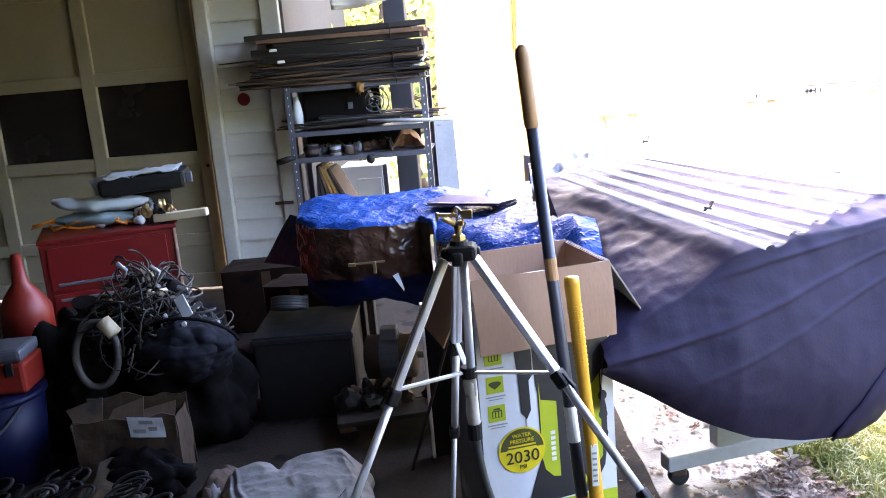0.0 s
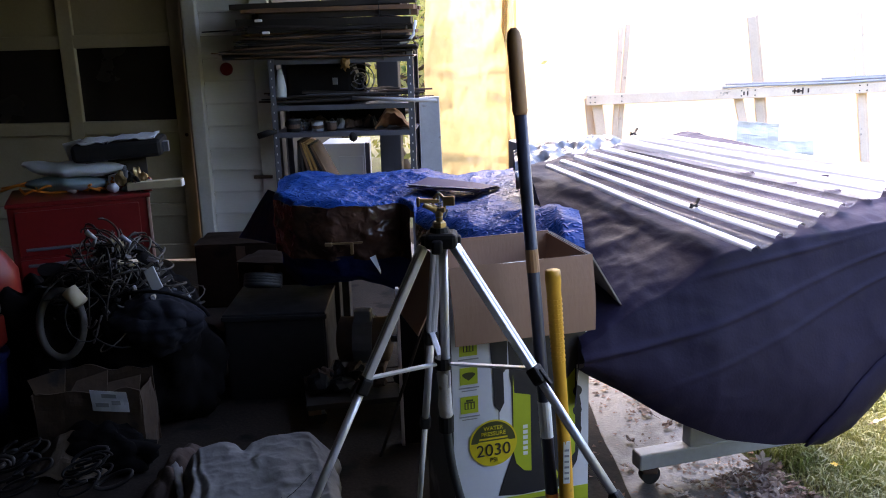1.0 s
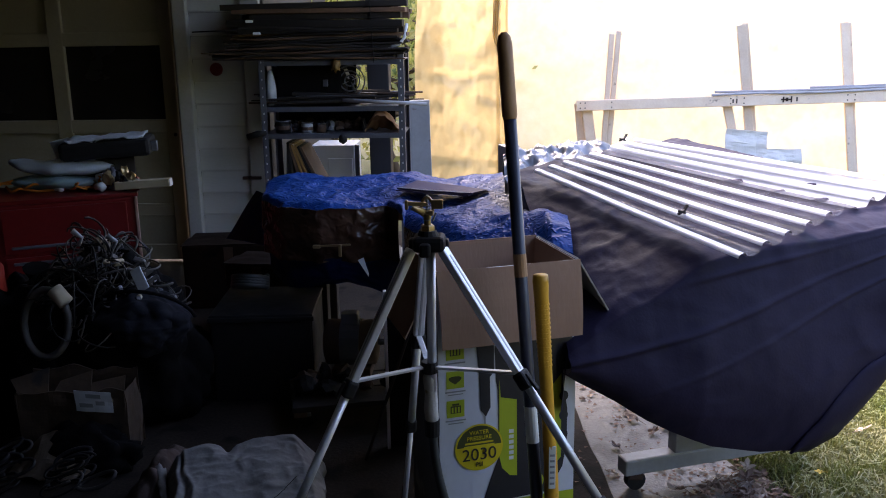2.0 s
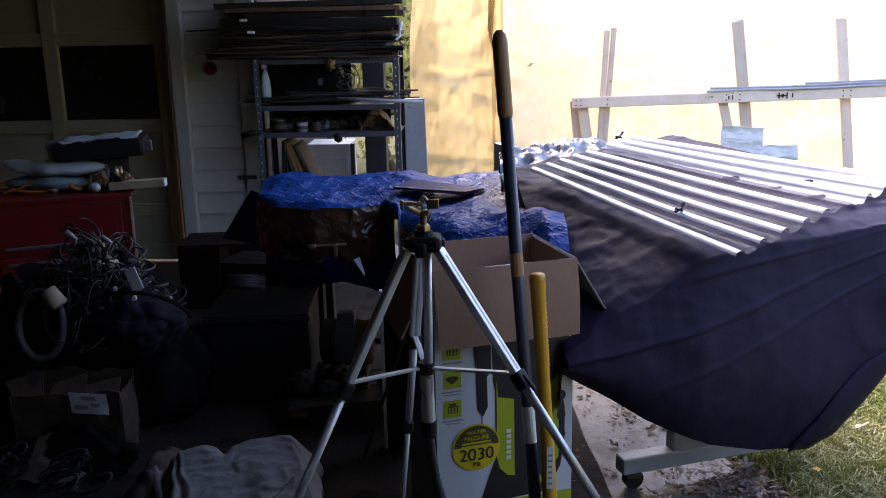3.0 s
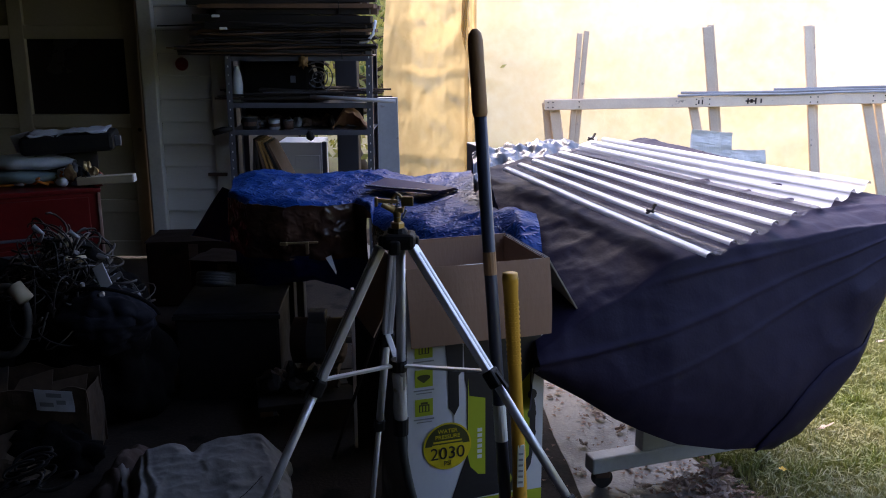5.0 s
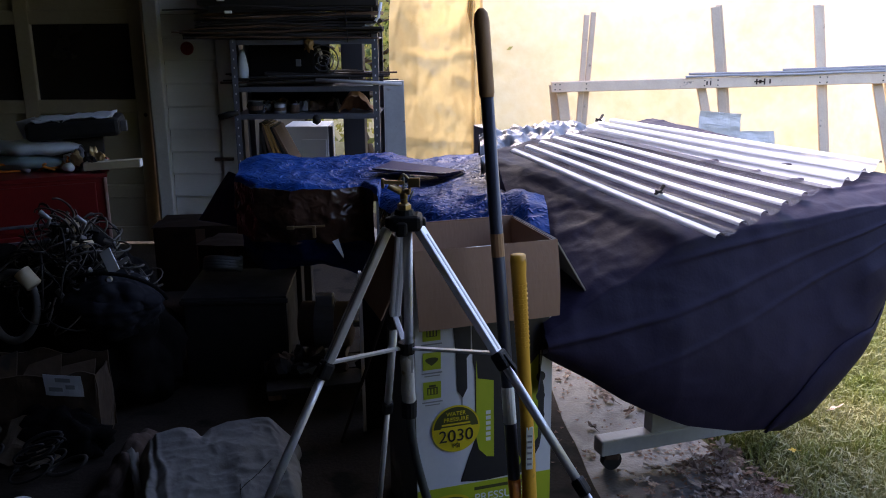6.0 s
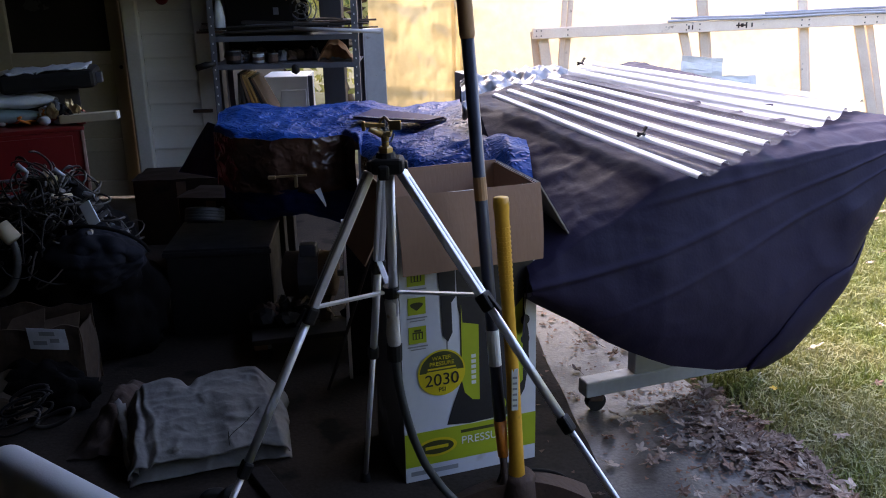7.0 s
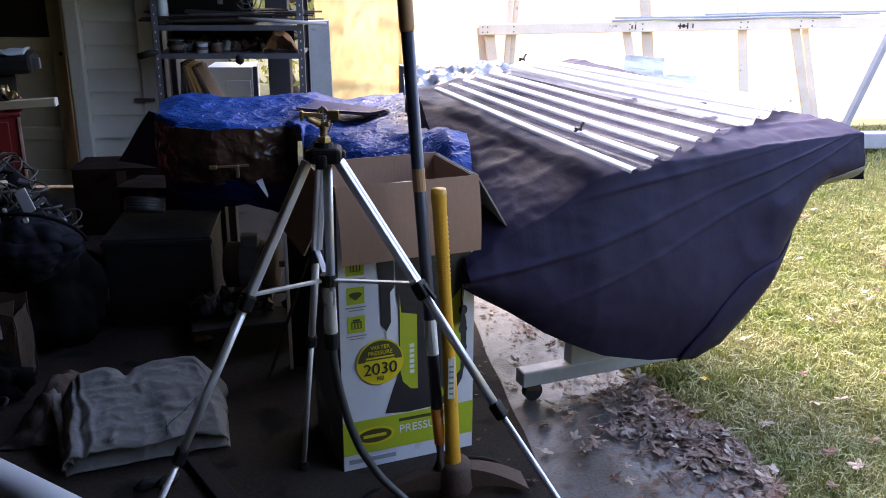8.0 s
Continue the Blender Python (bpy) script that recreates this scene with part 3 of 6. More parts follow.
# ---- the pressure washer carton ----
def carton():
    W, D, H, T = 0.408, 0.31, 0.86, 0.004
    c = thing("appliance_carton", pose(0.0, 3.39, 0, 0, 0, 18.9), "tall printed white and lime carton with its top flaps open", "carton")
    front = part("front_wall", box((W / 2, T / 2, H / 2), (W, T, H)), M_BOXWHITE, c, "printed white front")
    part("back_wall", box((W / 2, D - T / 2, H / 2 + 0.004), (W, T, H)), M_CARD, c)
    for x in (T / 2 - 0.001, W - T / 2 + 0.001):
        part("side_wall", box((x, D / 2, H / 2), (T, D - 2 * T, H)), M_SIDESHADE, c, "printed side with its shade put into the colour")
        part("side_lining", box((x + (0.004 if x < 0.1 else -0.004), D / 2, H / 2), (T * 0.9, D - 2 * T - 0.002, H - 0.004)), M_CARD, c)
    part("base", box((W / 2, D / 2, 0.006), (W - 0.01, D - 0.01, 0.006)), M_CARD, c)

    def flap(u, v):      # hangs outwards over the front
        return (-0.005 + (W + 0.008) * u + 0.008 * (1 - u) * v, -0.006 - 0.024 * v - 0.010 * math.sin(v * 3), H + 0.003 - 0.212 * v + 0.004 * noise.noise(Vector((u * 3, v * 2, 0))))
    part("front_flap", surface(flap, 16, 10, 0.004), M_CARD, c, "brown flap folded down over the front")

    def rflap(u, v):
        return (W + 0.001 + (0.112 + 0.01 * u) * v, 0.004 + (D - 0.012) * u * (1 - 0.55 * v), H + 0.001 - 0.185 * v)
    part("side_flap", surface(rflap, 6, 6, 0.004), M_LITFLAP, c, "flap sticking out sideways, sky light put into its grey")

    def lflap(u, v):
        return (-0.001 - 0.09 * v, 0.006 + (D - 0.012) * u, H + 0.001 - 0.18 * v)
    part("side_flap", surface(lflap, 6, 6, 0.004), M_CARD, c, "brown flap sticking out sideways")

    def decal(x0, x1, z0, z1, material, layer=1, name="print", b=0.0):
        return part(name, box(((x0 + x1) / 2, -0.0006 * layer - 0.0004, (z0 + z1) / 2), (x1 - x0, 0.0008, z1 - z0), b), material, front)

    def poly(pts, material, layer, name="print"):
        bm = bmesh.new()
        f = bm.faces.new([bm.verts.new((x, -0.0006 * layer - 0.0008, z)) for x, z in pts])
        if f.normal.y > 0:
            f.normal_flip()
        return part(name, bm, material, front)

    face = lambda x, z, layer: Matrix.Translation((x, -0.0006 * layer - 0.0012, z)) @ pose(0, 0, 0, 90)
    # lower lime band and text bars
    decal(0, W, 0.05, 0.158, M_LIME, 1)
    decal(0.015, 0.16, 0.02, 0.034, M_GREYINK, 1)
    lettering("PRESSURE", 0.036, face(0.248, 0.107, 2), M_WHITEINK, front)
    decal(0.17, 0.345, 0.133, 0.143, M_OLIVE, 2)
    poly([(0.095 + 0.062 * math.cos(a), 0.103 + 0.03 * math.sin(a)) for a in np.linspace(0, math.tau, 28, endpoint=False)], M_YELLOWINK, 2)
    poly([(0.095 + 0.052 * math.cos(a), 0.103 + 0.022 * math.sin(a)) for a in np.linspace(0, math.tau, 28, endpoint=False)], M_OLIVE, 3)
    decal(0.06, 0.13, 0.098, 0.108, M_YELLOWINK, 4)
    # the picture of the machine: black body, lime front shield, wand, wheel
    body = [(0.160, 0.70), (0.166, 0.53), (0.172, 0.50), (0.174, 0.30), (0.15, 0.235), (0.128, 0.168), (0.2, 0.16), (0.33, 0.166), (0.372, 0.24), (0.384, 0.32), (0.384, 0.42), (0.368, 0.5), (0.372, 0.7)]
    poly(body, M_INKBLACK, 1)
    decal(0.36, 0.396, 0.54, 0.70, M_INKBLACK, 1)
    poly([(0.176, 0.535), (0.180, 0.48), (0.228, 0.468), (0.230, 0.232), (0.208, 0.236), (0.184, 0.262), (0.176, 0.3)], M_LIME, 2)
    poly([(0.104, 0.69), (0.160, 0.69), (0.160, 0.56), (0.148, 0.545), (0.150, 0.455), (0.136, 0.428), (0.120, 0.45), (0.116, 0.56)], M_INKBLACK, 2)
    decal(0.131, 0.136, 0.40, 0.432, M_GREYINK, 1)
    poly([(0.338, 0.50), (0.364, 0.53), (0.366, 0.27), (0.338, 0.235)], M_LIME, 2)
    for z in (0.46, 0.4, 0.34):
        poly([(0.372 + 0.014 * math.cos(a), z + 0.016 * math.sin(a)) for a in np.linspace(0, math.tau, 14, endpoint=False)], M_INKBLACK, 3)
    for i in range(6):      # the maker's mark, as plain bars
        decal(0.205, 0.219, 0.285 + i * 0.0165, 0.296 + i * 0.0165, M_WHITEINK, 3)
    poly([(0.292 + 0.021 * math.cos(a), 0.205 + 0.024 * math.sin(a)) for a in np.linspace(0, math.tau, 20, endpoint=False)], M_LIME, 3)
    poly([(0.292 + 0.013 * math.cos(a), 0.205 + 0.015 * math.sin(a)) for a in np.linspace(0, math.tau, 20, endpoint=False)], M_INKBLACK, 4)
    # three lime squares with small pictures
    for k, z in enumerate((0.632, 0.548, 0.462)):
        decal(0.022, 0.073, z - 0.024, z + 0.026, M_LIME, 1)
        if k == 1:
            poly([(0.047 + 0.016 * math.cos(a) + 0.006 * math.sin(2 * a), z + 0.012 * math.sin(a)) for a in np.linspace(0, math.tau, 16, endpoint=False)], M_OLIVE, 2)
        else:
            decal(0.033, 0.063, z - 0.012, z + 0.010, M_OLIVE, 2)
            decal(0.038, 0.058, z + 0.011, z + 0.017, M_OLIVE, 2)
            for j in range(3):
                decal(0.036 + 0.009 * j, 0.041 + 0.009 * j, z - 0.010, z + 0.006, M_LIME, 3)
        decal(0.018, 0.077, z - 0.036, z - 0.032, M_GREYINK, 1)
        if k:
            decal(0.026, 0.07, z - 0.044, z - 0.041, M_GREYINK, 1)
    # the round pressure badge
    cx, cz, r = 0.115, 0.338, 0.071
    poly([(cx + r * math.cos(a), cz + r * math.sin(a)) for a in np.linspace(0, math.tau, 48, endpoint=False)], M_YELLOWINK, 4)
    poly([(cx + r * 0.93 * math.cos(a), cz + r * 0.93 * math.sin(a)) for a in np.linspace(0.06, math.pi - 0.06, 30)], M_OLIVE, 5)
    lettering("2030", 0.052, face(cx, cz - 0.022, 6), M_INKBLACK, front)
    lettering("PSI", 0.019, face(cx, cz - 0.052, 6), M_OLIVE, front)
    lettering("WATER", 0.017, face(cx, cz + 0.046, 6), M_YELLOWINK, front)
    lettering("PRESSURE", 0.017, face(cx, cz + 0.029, 6), M_YELLOWINK, front)
    decal(cx - 0.042, cx + 0.042, cz + 0.012, cz + 0.017, M_YELLOWINK, 6)
    decal(cx - 0.045, cx + 0.045, cz + 0.003, cz + 0.007, M_YELLOWINK, 6)


# ---- tripod ----
def tripod():
    """A sprinkler tripod: flat upper legs, two telescoping tubes each, taped column end, and a brass impact sprinkler on top."""
    ox, oy = 0.008, 2.968
    t = thing("tripod", pose(ox, oy, 0), "silver aluminium tripod with black clamps and a brass sprinkler on top", "tripod")
    P = lambda x, y, z: Vector((x - ox, y - oy, z))
    part("centre_column", tube([P(ox + 0.006, oy, 1.05), P(ox + 0.003, oy + 0.004, 0.70)], 0.0105, 14), M_ALU, t, smooth=True)
    part("grip", tube([P(0.006, 2.975, 0.742), P(0.006, 2.975, 0.73), P(0.008, 2.975, 0.69), P(0.007, 2.975, 0.655), P(0.009, 2.975, 0.63), P(0.009, 2.975, 0.622)], [0.012, 0.0165, 0.0145, 0.0165, 0.0155, 0.012], 14), M_TAPE, t, "taped white lower end of the column", True)
    part("column_end", tube([P(0.009, 2.975, 0.628), P(0.009, 2.975, 0.59)], [0.018, 0.017], 12), M_BLACKPL, t)
    crown = part("crown", box(P(ox + 0.003, oy, 1.043), (0.07, 0.066, 0.034), 0.01), M_BLACKPL, t, "black plastic crown")
    part("collar", tube([P(ox, oy, 1.055), P(ox, oy, 1.07)], [0.024, 0.019], 14), M_BLACKPL, crown)
    for a in (0.4, 2.6, 4.6):
        part("lug", box(P(ox + 0.036 * math.cos(a), oy + 0.036 * math.sin(a), 1.034), (0.024, 0.024, 0.03), 0.006), M_BLACKPL, crown)
    hub = P(0.006, 2.975, 0.757)
    part("spreader_hub", tube([hub + Vector((0, 0, 0.012)), hub - Vector((0, 0, 0.014))], 0.0185, 12), M_BLACKPL, t)
    legs = ((P(0.039, 2.955, 1.032), P(0.715, 2.615, 0), 0.253, 0.494), (P(-0.027, 2.953, 1.032), P(-0.506, 2.695, 0), 0.279, 0.592), (P(0.0, 3.0, 1.03), P(-0.12, 3.41, 0), 0.247, 0.51))
    for top, f, ka, kb in legs:
        a, b = top.lerp(f, ka), top.lerp(f, kb)
        d = (f - top).normalized()
        out = Vector((f.x - top.x, f.y - top.y, 0)).normalized()
        leg = part("leg", bar(top, a, 0.025, 0.018, 0.004), M_ALU, t)
        part("groove", bar(top.lerp(a, 0.06), a - d * 0.02, 0.006, 0.0192, 0.001), M_STEEL2, leg, "pressed groove along the leg")
        part("middle_tube", tube([a, b], 0.0098, 12), M_ALU, leg, smooth=True)
        part("lower_tube", tube([b, f + Vector((0, 0, 0.02))], 0.0075, 12), M_ALU, leg, smooth=True)
        part("clamp", bar(a - d * 0.018, a + d * 0.022, 0.033, 0.027, 0.006), M_BLACKPL, leg)
        part("clamp", bar(b - d * 0.02, b + d * 0.02, 0.027, 0.024, 0.006), M_BLACKPL, leg)
        part("lever", bar(a + out * 0.016 - d * 0.016, a + out * 0.021 + d * 0.022, 0.011, 0.007, 0.002), M_BLACKPL, leg)
        part("rubber_foot", tube([f + Vector((0, 0, 0.03)), f + Vector((0, 0, 0.002))], [0.012, 0.015], 12), M_BLACKPL, leg)
        strut = part("strut", bar(hub + out * 0.018, a - d * 0.014, 0.013, 0.006, 0.001), M_ALU, t)
        part("rivet", tube([a - d * 0.02 - Vector((0, 0.008, 0)), a - d * 0.02 + Vector((0, 0.008, 0))], 0.005, 8), M_STEEL, strut)
    # impact sprinkler
    S = lambda x, y, z: P(ox + x, oy + y, z)
    hd = part("sprinkler", tube([S(0, 0, 1.064), S(0, 0, 1.067), S(0, 0, 1.080), S(0, 0, 1.083)], [0.013, 0.0155, 0.0155, 0.012], 6), M_BRASS, t, "worn brass impact sprinkler")
    part("stem", tube([S(0, 0, 1.08), S(0, 0, 1.09), S(0, 0, 1.104), S(0, 0, 1.106)], [0.0075, 0.0075, 0.0095, 0.0095], 14), M_BRASS, hd, smooth=True)
    spring = [S(0.0075 * math.cos(a), 0.0075 * math.sin(a), 1.088 + 0.0022 * a / 2.2) for a in np.linspace(0, 6 * math.tau, 60)]
    part("spring", tube(spring, 0.0012, 6), M_STEEL2, hd, "thin steel spring", True)
    arch = [S(0.0125 * math.cos(a), 0, 1.116 + 0.026 * math.sin(a)) for a in np.linspace(-0.5, math.pi + 0.5, 18)]
    part("bridge", tube(arch, 0.0032, 8), M_BRASS, hd, smooth=True)
    part("pivot_pin", tube([S(0, 0, 1.104), S(0, 0, 1.146)], 0.003, 8), M_STEEL2, hd)
    part("body", box(S(0, 0, 1.108), (0.027, 0.016, 0.012), 0.003), M_BRASS, hd)
    part("nozzle", tube([S(-0.006, -0.004, 1.11), S(-0.03, -0.008, 1.121), S(-0.032, -0.008, 1.122)], [0.0085, 0.0062, 0.0075], 12), M_BRASS, hd, smooth=True)
    part("arm", bar(S(0.0, -0.002, 1.127), S(-0.042, -0.012, 1.131), 0.009, 0.008, 0.001), M_BRASS, hd)
    part("vane", box(S(-0.043, -0.012, 1.128), (0.007, 0.014, 0.02), 0.002), M_BRASS, hd)
    part("counterweight", box(S(0.022, -0.002, 1.127), (0.024, 0.008, 0.02), 0.002), M_BRASS, hd)
    part("trip_lever", bar(S(0.012, -0.008, 1.092), S(0.02, -0.016, 1.112), 0.004, 0.003, 0.001), M_STEEL2, hd)


# ---- long tool, mattock ----
def long_tool():
    a, b = Vector((0.284, 3.231, 0.0)), Vector((0.178, 3.404, 1.478))
    d = b - a
    t = thing("long_handled_tool", pose(*a), "long dark blue shaft with wooden grip leaning on the carton", "garden tool")
    q = lambda k: d * k
    part("shaft", tube([q(0.18), q(0.45), q(0.86)], 0.0165, 14), M_SHAFT, t, smooth=True)
    part("grip", tube([q(0.855), q(0.862), q(0.98), q(0.993), q(1)], [0.017, 0.0195, 0.0195, 0.016, 0.007], 14), M_GRIP, t, "brown wooden end grip", True)
    part("sticker", tube([q(0.585), q(0.625)], 0.0171, 14), M_GRIP, t, "worn brown and gold sticker")
    part("sticker", tube([q(0.288), q(0.354)], 0.0171, 14), M_WHITEINK, t, "white paper sticker")
    part("lower_sleeve", tube([q(0.115), q(0.185)], [0.014, 0.0175], 14), M_ORANGE, t, "orange lower sleeve", True)
    part("tip", tube([q(0.0), q(0.118)], [0.005, 0.011], 10), M_RUST, t, "dark iron tip", True)


def mattock():
    t = thing("pick_mattock", pose(0.312, 3.262, 0, 0, 0, 8), "yellow-handled mattock standing upright on its rusty head", "mattock")
    pts = [(0.0, 0.0, 0.03), (-0.005, -0.006, 0.16), (-0.017, -0.016, 0.4), (-0.033, -0.026, 0.62), (-0.05, -0.035, 0.85), (-0.052, -0.036, 0.885), (-0.0525, -0.036, 0.9)]
    part("handle", tube(pts, [0.026, 0.021, 0.0178, 0.0168, 0.0185, 0.0205, 0.0185], 16), M_YELLOW, t, "yellow fibreglass handle", True)
    for i in range(14):
        z = 0.66 + i * 0.0125
        part("grip_ring", tube([(-0.036 - 0.074 * (z - 0.66), -0.0276 - 0.039 * (z - 0.66), z), (-0.036 - 0.074 * (z - 0.66), -0.0276 - 0.039 * (z - 0.66), z + 0.005)], 0.0176 + 0.0085 * (z - 0.62), 14), M_YELLOW, t)
    part("label", box((-0.016, -0.0335, 0.38), (0.018, 0.003, 0.12), 0.001), M_WHITEINK, t, "worn white label")
    for k in range(6):
        part("label_bar", box((-0.016, -0.0354, 0.335 + 0.016 * k), (0.012, 0.001, 0.006)), M_GREYINK, t)
    head = part("head", tube([(0.004, 0, 0.01), (0.004, 0, 0.03), (0.004, 0, 0.10), (0.004, 0, 0.112)], [0.044, 0.052, 0.046, 0.036], 16), M_RUST, t, "rusty iron eye", True)

    def blade(sign, wide):
        bm = bmesh.new()
        rings = []
        for k in range(9):
            u = k / 8
            x = 0.004 + sign * (0.035 + (0.17 if wide else 0.2) * u)
            z = 0.062 - 0.045 * u * u
            w = 0.024 + (0.022 * u if wide else -0.014 * u)
            h = 0.026 * (1 - u) + 0.004
            rings.append([bm.verts.new((x, -w, z - h)), bm.verts.new((x, w, z - h)), bm.verts.new((x, w, z + h)), bm.verts.new((x, -w, z + h))])
        for a, b in zip(rings, rings[1:]):
            for j in range(4):
                bm.faces.new((a[j], a[(j + 1) % 4], b[(j + 1) % 4], b[j]))
        bm.faces.new(rings[-1])
        bmesh.ops.recalc_face_normals(bm, faces=bm.faces)
        return bm
    part("adze_blade", blade(1, True), M_RUST, head, "broad rusty blade")
    part("pick_blade", blade(-1, False), M_RUST, head)


def hose():
    pts = []
    ctrl = [(0.009, 2.976, 0.60), (0.012, 2.985, 0.54), (0.02, 3.0, 0.47), (0.04, 3.03, 0.36), (0.067, 3.05, 0.271), (0.115, 3.055, 0.19), (0.178, 3.05, 0.125), (0.26, 3.02, 0.06), (0.34, 2.97, 0.018), (0.44, 2.9, 0.013), (0.5, 2.78, 0.013), (0.46, 2.6, 0.013)]
    for i in range(len(ctrl) - 1):
        for k in range(6):
            pts.append(Vector(ctrl[i]).lerp(Vector(ctrl[i + 1]), k / 6))
    for _ in range(3):
        pts = [pts[0]] + [(pts[i - 1] + pts[i] * 2 + pts[i + 1]) / 4 for i in range(1, len(pts) - 1)] + [pts[-1]]
    solid("rubber_hose", tube(pts, 0.0105, 10), M_HOSE, "dark grey rubber hose hanging from the tripod to the floor", "hose", smooth=True)
    cord = [(0.272, 3.25, 0.175), (0.268, 3.25, 0.12), (0.25, 3.26, 0.06), (0.21, 3.28, 0.025), (0.15, 3.30, 0.008), (0.08, 3.28, 0.008), (0.04, 3.22, 0.008)]
    solid("power_cord", tube(cord, 0.005, 8), M_BLACKPL, "thin black cord on the floor by the carton", "cord", smooth=True)
    arc = [(0.38 + 0.09 * math.cos(a), 3.36 + 0.05 * math.sin(a), 0.012 + 0.02 * math.sin(a * 0.5)) for a in np.linspace(-0.3, 3.3, 16)]
    solid("power_cord", tube(arc, 0.005, 8), M_BLACKPL, "looped black cord on the floor by the mattock", "cord", smooth=True)


carton()
tripod()
long_tool()
mattock()
hose()


# ---- the covered table ----
HEM = ((0, 0.53), (0.03, 0.50), (0.10, 0.44), (0.17, 0.37), (0.22, 0.33), (0.31, 0.268), (0.43, 0.222), (0.55, 0.203), (0.62, 0.24), (0.68, 0.32), (0.73, 0.40), (0.80, 0.56), (0.845, 0.67), (0.895, 0.715), (1, 0.73))


def top_z(x, y):
    d = -0.8 * (x - 0.83) - 0.59 * (y - 3.60)          # how far past the sheet's long edge
    return 0.853 + 0.147 * (y - 3.66) - (0.55 * d * d / (d + 0.06) if d > 0 else 0)


def cover_z(p):
    """The lying part of the cover: soft waves, small creases, and long folds drawn towards the outer corner."""
    bunch = math.exp(-((p.x - 0.42) / 0.22) ** 2 - ((p.y - 3.75) / 0.45) ** 2)        # gathered folds at the carton's end
    z = top_z(p.x, p.y) + 0.010 * noise.noise(p * 2.2) + crumple(p, 0.014, 2.4, 3) + crumple(p, 0.005 + 0.005 * bunch, 7, 5) + crumple(p, 0.003 + 0.003 * bunch, 16, 8)
    s = -0.38 * (p.x - 1.72) + 0.92 * (p.y - 3.96)
    return z + 0.013 * (0.5 + 0.5 * math.sin(s * 52 + 6 * noise.noise(p * 1.5))) ** 9 * max(0.1, 0.5 + noise.noise(p * 2.7)) * max(0, min(1, (p.x - 0.7) * 2))


def cover_point(u, v):
    """v 0 to 0.5: the top from back to front; 0.5 to 1: the hanging front."""
    fl, fr, bl, br = Vector((0.36, 3.47, 0)), Vector((1.725, 3.965, 0)), Vector((0.24, 4.45, 0)), Vector((0.92, 4.86, 0))
    if v <= 0.5:
        k = 1 - v / 0.5
        p = fl.lerp(fr, u).lerp(bl.lerp(br, u), k)
        z = cover_z(p)
        if k < 0.1:
            z -= 0.016 * (1 - k / 0.1) ** 2
        return (p.x, p.y, z)
    k = (v - 0.5) / 0.5
    p = fl.lerp(fr, u)
    z0 = cover_z(p) - 0.016
    z1 = lerp(HEM, u)
    z = z0 + (z1 - z0) * k
    bulge = 0.10 * math.sin(k * math.pi * 0.62) * min(1, (z0 - z1) / 0.5) - 0.05 * (max(0, k - 0.55) / 0.45) ** 2
    # long swags pulled from the corner towards the middle
    fan = math.atan2(0.93 - z, 1.08 - u)
    near = math.exp(-abs(fan - 0.16) * 4.2)
    swag = (0.5 + 0.5 * math.sin(fan * 44 + 2.5 * noise.noise(Vector((u * 2.4, k * 2, 1))))) ** 20
    fold = 0.028 * swag * near * max(0, 0.45 + 1.4 * noise.noise(Vector((u * 3.1, fan * 9, 6)))) * min(1, k * 6) + crumple((u * 1.5, z, 0), 0.02, 2.2, 9) * math.sin(math.pi * min(1, k * 1.2)) + crumple((u * 1.2 + z * 0.5, z * 2.5, 4), 0.003, 3, 2) * min(1, k * 5) + crumple((u * 1.4, z, 7), 0.004, 7, 6) * min(1, k * 5) * (1 - 0.6 * k)
    q = p - E2 * (bulge + fold)
    return (q.x, q.y, z)


